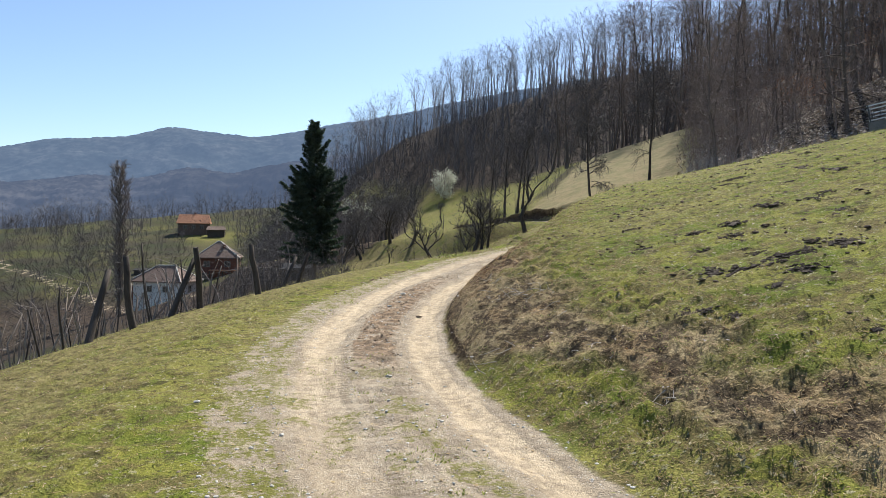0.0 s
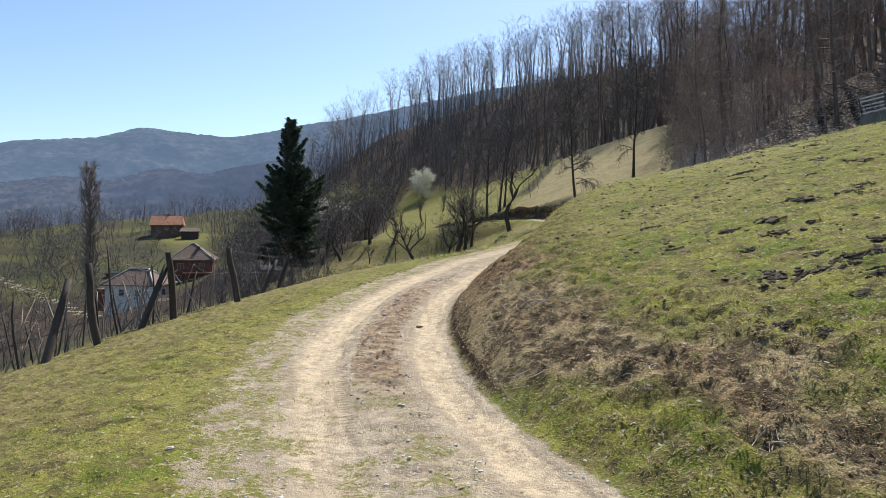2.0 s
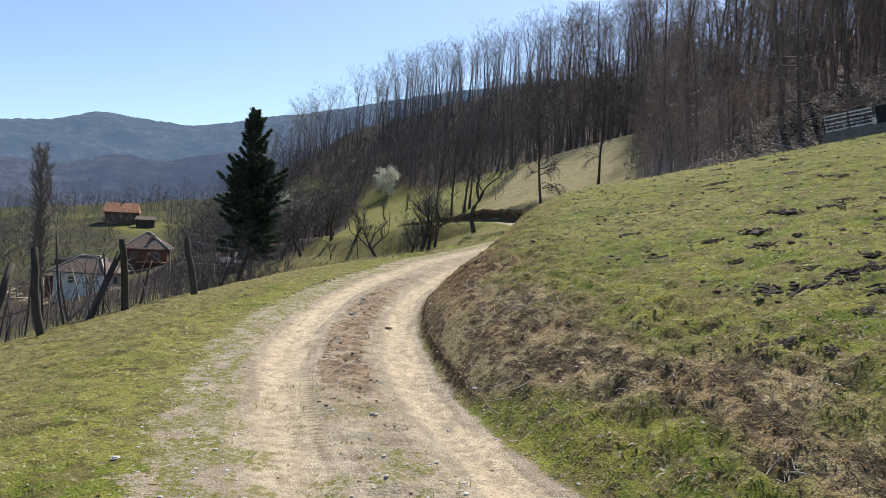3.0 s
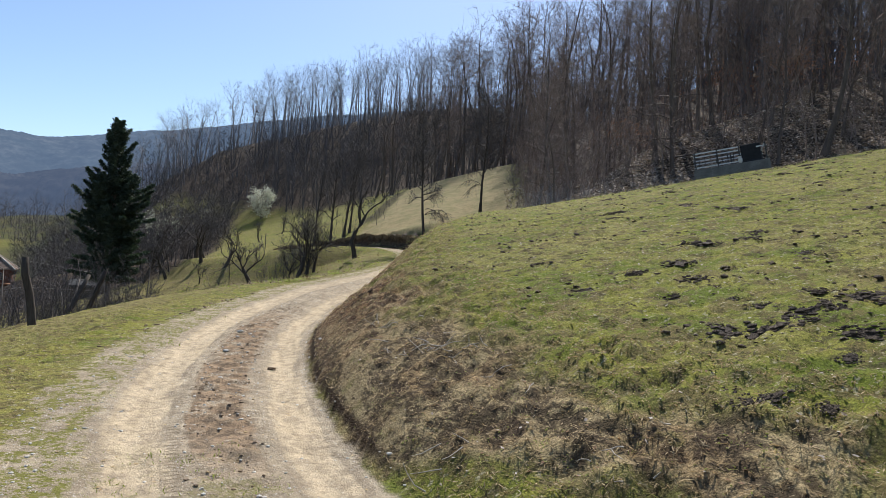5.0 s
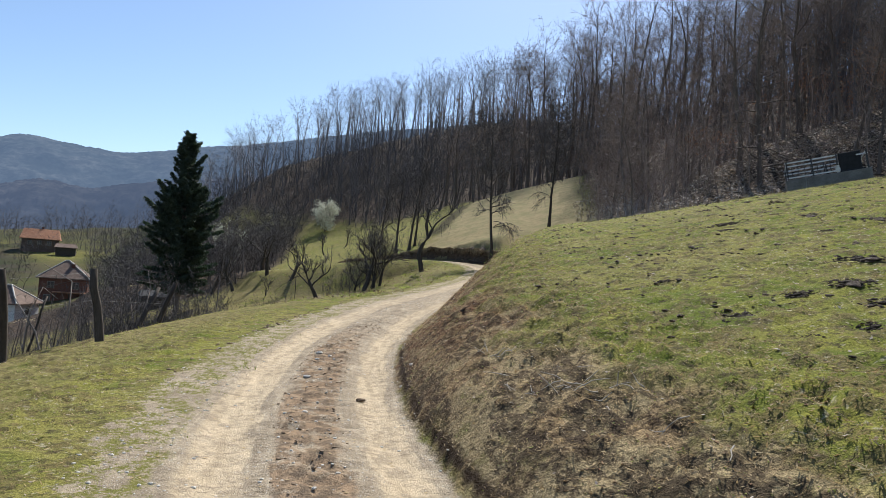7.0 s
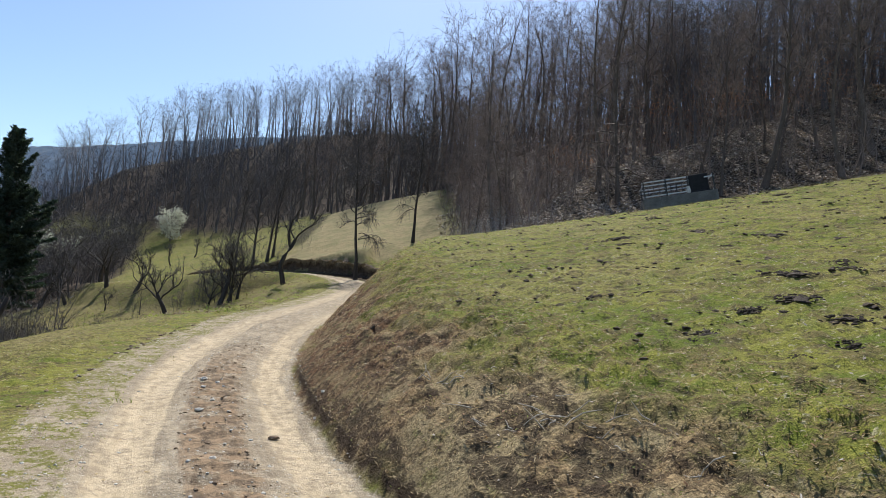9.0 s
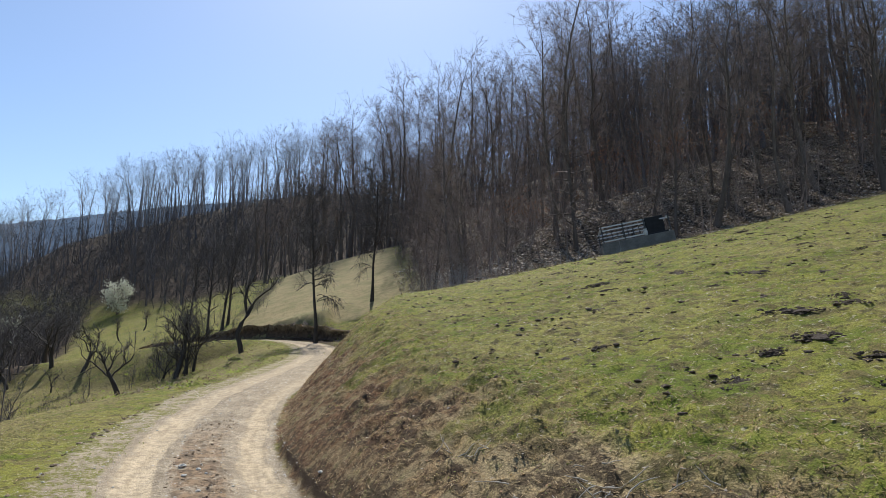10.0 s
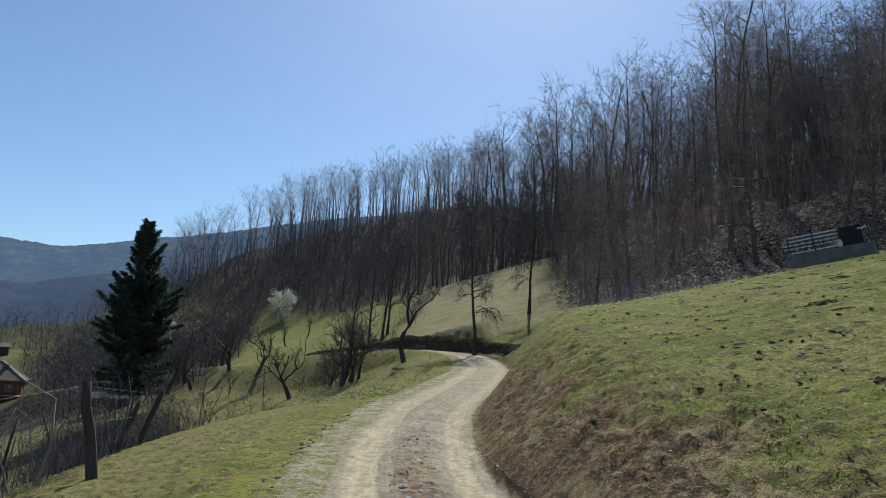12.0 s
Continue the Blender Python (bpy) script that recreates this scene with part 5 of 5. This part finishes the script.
turf("grass", "green weeds at the foot of the road bank", 84, 9000, (-3.5, 3, 3.2, 16), lambda x, y, d, dd, u: (d > 0) & (dd > 0.03) & (dd < 1.1) & (u < patchy(x, y, 44, 0.8) ** 1.5 * (1 - 0.93 * step(6.5, 8.5, y))),
     [blades(560 + k, 6, .05, .02, .008, 1.6) for k in range(4)], 0.7, 1.4, GREEN)
turf("grass", "moss and green herbs on the road bank", 87, 4000, (-3.5, 5, 3.2, 24), lambda x, y, d, dd, u: (d > 0) & (dd > 0.25) & (dd < 2.4) & (u < np.clip(2.4 * patchy(x, y, 51, 0.7) - 0.7, 0, 1) * (1 - 0.7 * step(9, 12, y))),
     [blades(620 + k, 6, .05, .014, .008, 1.8) for k in range(4)], 0.6, 1.4, GREEN)
turf("grass", "rough tussocks on the slope below the bend", 88, 9000, (-24, -2, 24, 64), lambda x, y, d, dd, u: (d < 0) & (dd > 0.3 + 1.2 * (y > 40)) & (x > -17.5 - 0.16 * (y - 60)) & (u < np.clip(2.0 * patchy(x, y, 52, 2.5) - 0.3, 0, 1)),
     [blades(640 + k, 5, .1, .07, .025, 1.2) for k in range(4)], 0.6, 1.3, GREEN)
turf("dry_grass", "withered tussocks on the slope below the bend", 89, 5000, (-20, -1, 24, 60), lambda x, y, d, dd, u: (d < 0) & (dd > 0.1) & (u < np.clip(2.0 * patchy(x, y, 53, 2.0) - 0.4, 0, 1) + 0.6 * (np.hypot(x + 4, y - 45) < 2.0)),
     [blades(660 + k, 5, .1, .08, .022, 1.6) for k in range(4)], 0.6, 1.3, DEAD_GRASS)
turf("grass", "sparse grass growing between the wheel tracks", 85, 14000, (-5, 2, 3.2, 16), lambda x, y, d, dd, u: (np.abs(d) < 1.25) & ((d < -0.65) | (y < 8) & (d < 0.55)) & (u < np.clip(2.8 * patchy(x, y, 45, 0.7) - 1.35, 0, 1)),
     [blades(580 + k, 8, .05, .034, .007, 1.0) for k in range(4)], 0.6, 1.3, GREEN)


def strewn_leaves(name, label, seed, count, region, test, size, material, category, lift=0.012, flat=0.25, slim=0.55):
    rng = np.random.RandomState(seed)
    x = rng.uniform(region[0], region[1], count)
    y = region[2] + (region[3] - region[2]) * rng.uniform(0, 1, count) ** 1.4
    d, zr, yr = road_place(x, y)
    keep = test(x, y, d, np.abs(d) - HALF, rng.uniform(0, 1, count))
    at = np.stack([x, y, land(x, y) + lift], 1)[keep]
    tagged(new(name, quads(name, *leaf_quads(rng, at, size, flat, slim), material, False)), label, category, kind="stuff")


strewn_leaves("leaf_litter", "dead pale leaves lying in the grass", 91, 24000, (-9, 14, 3.2, 30), lambda x, y, d, dd, u: (dd > 0) & ((d < 0) | (dd > 1.9)) & (u < 0.1 + 0.9 * patchy(x, y, 46, 1.5)), 0.016, LITTER, "leaves", 0.003, 0.2)
strewn_leaves("leaf_litter", "dead brown leaves covering the wood floor", 92, 42000, (4, 42, 31, 62), lambda x, y, d, dd, u: woods_edge(x, y) > -1, 0.08, PALE_LITTER, "leaves", 0.03, 0.4)

strewn_leaves("bank_litter", "crumbled dead grass, moss and soil on the road bank", 98, 170000, (-4.2, 4.6, 3.4, 22), lambda x, y, d, dd, u: (d > 0) & (dd > 0.05) & (dd < 2.4) & (u < 0.25 + 0.75 * patchy(x, y, 59, 0.45)), 0.021, BANK_LITTER, "litter", 0.004, 0.6, 0.16)
strewn_leaves("herbs", "low broad-leaved herbs and moss on the road bank", 99, 36000, (-4.2, 5, 3.2, 18), lambda x, y, d, dd, u: (d > 0) & (dd > 0.03) & (u < np.clip(2.6 * patchy(x, y, 64, 0.8) - 1.3, 0, 1) + 0.7 * step(0.8, 0.4, dd) * step(8.5, 6.5, y)) & (dd < 2.6), 0.01, HERB, "herbs", 0.003, 0.3)
strewn_leaves("herbs", "low broad-leaved herbs in the meadow", 100, 60000, (-8, 9, 3.2, 20), lambda x, y, d, dd, u: (dd > 0.1) & ((d < 0) | (dd > 1.2)) & (u < np.clip(2.2 * patchy(x, y, 65, 0.7) - 0.5, 0.05, 1)), 0.011, HERB, "herbs", 0.004, 0.35)
strewn_leaves("leaf_litter", "bleached leaves and bits of straw in the meadow", 97, 16000, (-7, 14, 3.2, 30), lambda x, y, d, dd, u: (d > 0) & (dd > 0.3) & (u < 0.1 + 0.9 * patchy(x, y, 57, 1.2) ** 1.5), 0.018, PALE_LITTER, "leaves", 0.005, 0.3)
strewn_leaves("thatch", "flattened dead grass stalks on the road bank", 95, 30000, (-4, 5, 3.2, 26), lambda x, y, d, dd, u: (d > 0) & (dd > 0.04) & (dd < 2.6) & (u < 0.15 + 0.85 * patchy(x, y, 55, 0.5)), 0.03, BANK_GRASS, "grass", 0.004, 0.2, 0.1)
strewn_leaves("thatch", "flattened dead grass stalks in the meadow", 96, 26000, (-9, 16, 3.2, 32), lambda x, y, d, dd, u: (dd > 0.05) & (u < 0.1 + 0.9 * patchy(x, y, 56, 0.9)), 0.03, DRY, "grass", 0.006, 0.2, 0.12)


def lump(seed, n=2, squash=0.5, jag=0.3):
    bm = bmesh.new()
    bmesh.ops.create_icosphere(bm, subdivisions=n, radius=1.0)
    off = Vector((seed * 3.1, seed * 1.7, 0))
    for v in bm.verts:
        k = 1 + jag * noise.noise(v.co * 1.6 + off) + 0.5 * jag * noise.noise(v.co * 4.5 + off)
        v.co = Vector((v.co.x * k, v.co.y * k, v.co.z * k * squash))
    v = np.array([p.co[:] for p in bm.verts])
    f = np.array([[q.index for q in p.verts] for p in bm.faces])
    bm.free()
    return v, f


def lie(x, y, turn):
    """A pose on the ground at x, y that leans with the slope."""
    hx, hy = (float(land(x + a, y + b, False) - land(x - a, y - b, False)) / 0.6 for a, b in ((0.3, 0), (0, 0.3)))
    return Matrix.Translation((x, y, float(land(x, y)))) @ Vector((-hx, -hy, 1)).to_track_quat("Z", "Y").to_matrix().to_4x4() @ pose(0, 0, 0, 0, 0, turn)


def molehills():
    rng = np.random.RandomState(14)
    kinds = []
    for k in range(6):
        # a low heap of loose clods
        sets = [scatter_copies(lump(k, 2, 0.3, 1.2), np.array([(0.1, 0, -0.1)]), np.array([0.0]), np.array([0.62]))]
        n = 56
        a, r = rng.uniform(0, 6.28, n), 1.3 * rng.uniform(0, 1, n) ** 0.7
        at = np.stack([r * np.cos(a), r * np.sin(a), 0.14 * (1 - r / 1.6)], 1)
        sets.append(scatter_copies(lump(k + 9, 1, 0.7, 0.6), at, rng.uniform(0, 6.28, n), 0.04 + 0.13 * rng.uniform(0, 1, n) ** 2))
        kinds.append(quads("molehill", *merge(sets), EARTH, False))
    places = [(1.42, 9.5, .15), (.91, 9.43, .06), (.73, 10.32, .15), (1.25, 8.2, .18), (1.64, 8.04, .24), (2.0, 8.31, .22), (2.03, 7.58, .17), (1.71, 7.22, .1), (1.24, 6.66, .08), (1.0, 6.85, .1), (.84, 6.82, .09),
              (1.02, 8.58, .07), (1.76, 9.07, .09), (2.62, 8.45, .2), (1.87, 8.67, .12), (2.26, 8.24, .12), (1.85, 9.65, .08), (.13, 7.63, .06), (.23, 6.91, .06), (2.3, 8.52, .1), (1.2, 12.19, .08), (.62, 12.5, .08), (1.49, 18.07, .12),
              (2.32, 15.49, .1), (2.69, 12.07, .22), (1.97, 10.92, .17), (4.73, 19.74, .26), (4.5, 17.24, .24), (4.59, 15.21, .18), (3.28, 11.88, .16), (1.9, 10.07, .17), (8.43, 18.87, .16), (8.07, 22.09, .18), (3.24, 17.99, .24),
              (-.9, 11.67, .07), (-1.14, 15.64, .08), (-1.75, 13.77, .1), (5.4, 17.9, .2), (2.9, 16.9, .14), (3.6, 12.3, .16)]
    while len(places) < 120:
        x, y = rng.uniform(0.8, 13), rng.uniform(7, 30)
        if x > 0.35 * y - 4 or rng.uniform() < 0.3:
            places.append((x, y, rng.uniform(.03, .1) * (1 + 0.04 * y)))
    for x, y, r in places:
        ob = new("molehill", kinds[rng.randint(6)])
        ob.matrix_world = lie(x, y, rng.uniform(0, 360)) @ Matrix.Diagonal((r * 1.15, r * 0.85, r * rng.uniform(0.5, 0.75), 1))
        tagged(ob, "low heap of dark crumbly earth in the meadow", "molehill", "molehills in the meadow")


molehills()


def clods():
    rng = np.random.RandomState(16)
    kinds = [lump(60 + k, 1, 0.4, 0.9) for k in range(4)]
    n = 24000
    x, y = rng.uniform(-9, 16, n), 3.4 + 29 * rng.uniform(0, 1, n) ** 1.3
    d, zr, yr = road_place(x, y)
    keep = (d > HALF + 2.2 - 0.6 * step(8, 12, y)) & (rng.uniform(0, 1, n) < np.clip(2.2 * patchy(x, y, 47, 2.2) - 0.9, 0.06, 1) * np.where(d > 0, 1, 0.12))
    at = np.stack([x, y, land(x, y) + 0.005], 1)[keep]
    sets = [scatter_copies(t, at[k::4], rng.uniform(0, 6.28, len(at[k::4])), 0.008 + 0.042 * rng.uniform(0, 1, len(at[k::4])) ** 3) for k, t in enumerate(kinds)]
    tagged(new("clods", quads("clods", *merge(sets), EARTH, False)), "crumbs of dark earth scattered in the grass", "soil", kind="stuff")


clods()


def cut_bank():
    """The low cut bank outside the bend, with dead grass hanging over its lip."""
    rng = np.random.RandomState(34)
    line = spline(ROAD, 44)
    way = np.gradient(line, axis=0)[:, :2]
    way /= np.linalg.norm(way, axis=1)[:, None]
    side = np.stack([way[:, 1], -way[:, 0]], 1)
    pick = (line[:, 1] > 44.6) & (line[:, 0] > -15)
    line, side = line[pick], side[pick]
    off = lambda dd: (line[:, 0] + side[:, 0] * (HALF + dd), line[:, 1] + side[:, 1] * (HALF + dd))
    foot = land(*off(0.85), False)
    end = np.minimum(1, np.minimum(np.arange(len(line)), np.arange(len(line))[::-1]) / 20)
    high = np.clip(land(*off(1.9), False) - foot, 0.3, 0.68) * end
    x, y = off(1.0)
    jut = 0.12 * rough(x, y, 1.3, 61, 4)
    rows = []
    for k, (dd, f) in enumerate([(0.6, -0.08), (0.86, 0.03), (1.0, 0.35), (1.04, 0.7), (0.94, 0.96), (1.06, 1.06), (1.45, 1.08)]):
        x, y = off(dd + jut * (1 if 0 < k < 6 else 0.3))
        rows.append(np.stack([x, y, foot + high * f * (1 + 0.18 * rough(x, y, 0.9, 62 + k, 3))], 1))
    x, y = off(2.3)
    rows.append(np.stack([x, y, land(x, y, False) - 0.08], 1))
    n, m = len(line), len(rows)
    i = (np.arange(m - 1)[:, None] * n + np.arange(n - 1)[None]).ravel()
    tagged(new("earth_bank", quads("earth_bank", np.vstack(rows), np.stack([i, i + 1, i + n + 1, i + n], 1), CUT_EARTH, False)), "low cut bank of dark earth outside the bend", "bank", kind="structure")
    # blades that start on the lip and hang down the face
    c = 9000
    k = rng.randint(0, n, c)
    back = rng.uniform(0, 1, c)[:, None] ** 2
    at = rows[4][k] * (1 - back) + rows[6][k] * back + rng.normal(0, 0.03, (c, 3))
    out = -np.concatenate([side[k], np.zeros((c, 1))], 1) + rng.normal(0, 0.4, (c, 3)) * (1, 1, 0)
    long = (rng.uniform(0.12, 0.42, c) * np.clip(high[k] / 0.6, 0.3, 1.2) * np.clip(0.55 + 0.6 * rough(at[:, 0], at[:, 1], 1.1, 63, 2), 0.2, 1.2))[:, None]
    wide = np.stack([-out[:, 1], out[:, 0], 0 * out[:, 0]], 1) * 0.012
    mid, tip = at + out * long * 0.35 + (0, 0, 0.03), at + out * long * 0.5 - long * (0, 0, 0.85)
    v = np.stack([at - wide, at + wide, mid + wide * 0.8, mid - wide * 0.8, tip + wide * 0.2, tip - wide * 0.2], 1).reshape(-1, 3)
    j = np.arange(c)[:, None] * 6
    f = np.vstack([j + (0, 1, 2, 3), j + (3, 2, 4, 5)])
    tagged(new("dry_grass", quads("dry_grass", v, f, DEAD_GRASS, False)), "dead grass hanging over the cut bank at the bend", "grass", kind="stuff")


cut_bank()


def road_stones():
    rng = np.random.RandomState(15)
    kinds = [lump(30 + k, 1, 0.6, 0.5) for k in range(5)]
    n = 11000
    x, y = rng.uniform(-6, 2, n), 3.2 + 26 * rng.uniform(0, 1, n) ** 1.3
    d, zr, yr = road_place(x, y)
    tracks = (np.abs(d - 0.86) < 0.22) | (np.abs(d + 0.36) < 0.26)
    keep = (np.abs(d) < 1.3) & (~tracks | (rng.uniform(0, 1, n) < 0.12))
    at = np.stack([x, y, land(x, y)], 1)[keep]
    sets = [scatter_copies(t, at[k::5], rng.uniform(0, 6.28, len(at[k::5])), 0.005 + 0.014 * rng.uniform(0, 1, len(at[k::5])) ** 3) for k, t in enumerate(kinds)]
    tagged(new("gravel", quads("gravel", *merge(sets), STONE, False)), "loose pale gravel on the dirt road", "gravel", kind="stuff")
    # single stones that stand out
    me = [quads("stone", *lump(40 + k, 2, 0.5, 0.4), STONE, False) for k in range(3)]
    for x, y, r, k in [(-3.47, 12.2, .06, 0), (-3.11, 10.47, .045, 1), (-2.29, 12.5, .05, 2), (-3.69, 14.0, .07, 1), (-3.5, 13.8, .05, 2), (-3.62, 13.5, .045, 0), (-3.4, 12.6, .04, 1), (-2.35, 12.0, .05, 2), (-1.25, 7.7, .035, 0), (-3.3, 5.6, .04, 1), (-2.2, 4.9, .03, 2)]:
        ob = new("stone", me[k])
        ob.matrix_world = pose(x, y, float(land(x, y)) + r * 0.2, 0, 0, 40 * k + 13) @ Matrix.Diagonal((r * 0.75, r * 0.55, r * 0.6, 1))
        tagged(ob, "pale angular stone lying on the dirt road", "stone", "stones on the road")


road_stones()
dark = new("stone", quads("stone", *lump(47, 2, 0.5, 0.4), CRUMB, False))
dark.matrix_world = pose(-2.71, 11.27, float(land(-2.71, 11.27)) + 0.015, 0, 0, 30) @ Matrix.Diagonal((0.055, 0.03, 0.035, 1))
tagged(dark, "dark stone lying on the wheel track", "stone", "stones on the road")


def road_crumbs():
    rng = np.random.RandomState(18)
    kinds = [lump(80 + k, 1, 0.6, 0.7) for k in range(4)]
    n = 16000
    x, y = rng.uniform(-5.5, 1, n), 5 + 13 * rng.uniform(0, 1, n)
    d, zr, yr = road_place(x, y)
    keep = (np.abs(d - 0.27) < 0.3) & (yr > 7) & (rng.uniform(0, 1, n) < patchy(x, y, 48, 0.5))
    at = np.stack([x, y, land(x, y)], 1)[keep]
    sets = [scatter_copies(t, at[k::4], rng.uniform(0, 6.28, len(at[k::4])), 0.005 + 0.016 * rng.uniform(0, 1, len(at[k::4])) ** 3) for k, t in enumerate(kinds)]
    tagged(new("soil_crumbs", quads("soil_crumbs", *merge(sets), CRUMB, False)), "brown crumbs of earth between the wheel tracks", "soil", kind="stuff")


road_crumbs()


def edge_clods():
    rng = np.random.RandomState(21)
    kinds = [lump(90 + k, 1, 0.6, 0.7) for k in range(4)]
    n = 9000
    x, y = rng.uniform(-7, 0, n), rng.uniform(11, 40, n)
    d, zr, yr = road_place(x, y)
    keep = (d < -1.18) & (d > -1.42) & (rng.uniform(0, 1, n) < np.clip(2.4 * patchy(x, y, 54, 2.0) - 0.6, 0, 1))
    at = np.stack([x, y, land(x, y)], 1)[keep]
    sets = [scatter_copies(t, at[k::4], rng.uniform(0, 6.28, len(at[k::4])), 0.01 + 0.035 * rng.uniform(0, 1, len(at[k::4])) ** 2.5) for k, t in enumerate(kinds)]
    tagged(new("clods", quads("clods", *merge(sets), CRUMB, False)), "brown clods along the grassy edge of the road", "soil", kind="stuff")


edge_clods()
strewn_leaves("straw_bits", "bits of straw and stalk on the road", 93, 5000, (-6, 2, 3.2, 20), lambda x, y, d, dd, u: (np.abs(d) < 1.25) & (u < 0.8 * patchy(x, y, 49, 0.9)), 0.016, DRY, "straw", 0.006, 0.1)
strewn_leaves("leaf_litter", "brown dead leaves and bracken on the road bank", 94, 24000, (-4, 4, 5, 32), lambda x, y, d, dd, u: (d > 0) & (dd > 0.25) & (dd < 2.0) & (u < 0.25 + 0.75 * step(9, 15, y)), 0.016, DEAD_LEAF, "leaves", 0.003, 0.25)


def stick_heaps():
    rng = np.random.RandomState(19)
    bits = []
    for cx, cy, n in [(-1.0, 9.4, 16), (-0.75, 9.0, 8), (-0.9, 7.3, 6), (0.15, 6.6, 7), (-1.35, 10.6, 8), (-0.3, 8.0, 5), (0.5, 5.4, 5)]:
        for _ in range(n):
            x, y = cx + rng.normal(0, 0.14), cy + rng.normal(0, 0.16)
            p = np.array([x, y, float(land(x, y)) + 0.02])
            h = rng.normal(0, 1, 3) * (1, 1, 0.4) + (-0.3, 0, 0.1)
            pts, _ = wander(rng, p, h / np.linalg.norm(h), rng.uniform(0.08, 0.24), 4, 0.25, -0.05)
            pts[:, 2] = np.maximum(pts[:, 2], land(pts[:, 0], pts[:, 1]) + 0.01)
            bits.append((pts, np.linspace(0.005, 0.002, 4)))
    tagged(new("dead_stalks", quads("dead_stalks", *tubes(bits, 4), STICK)), "pale dead stalks lying on the road bank", "stalks", kind="stuff")


stick_heaps()
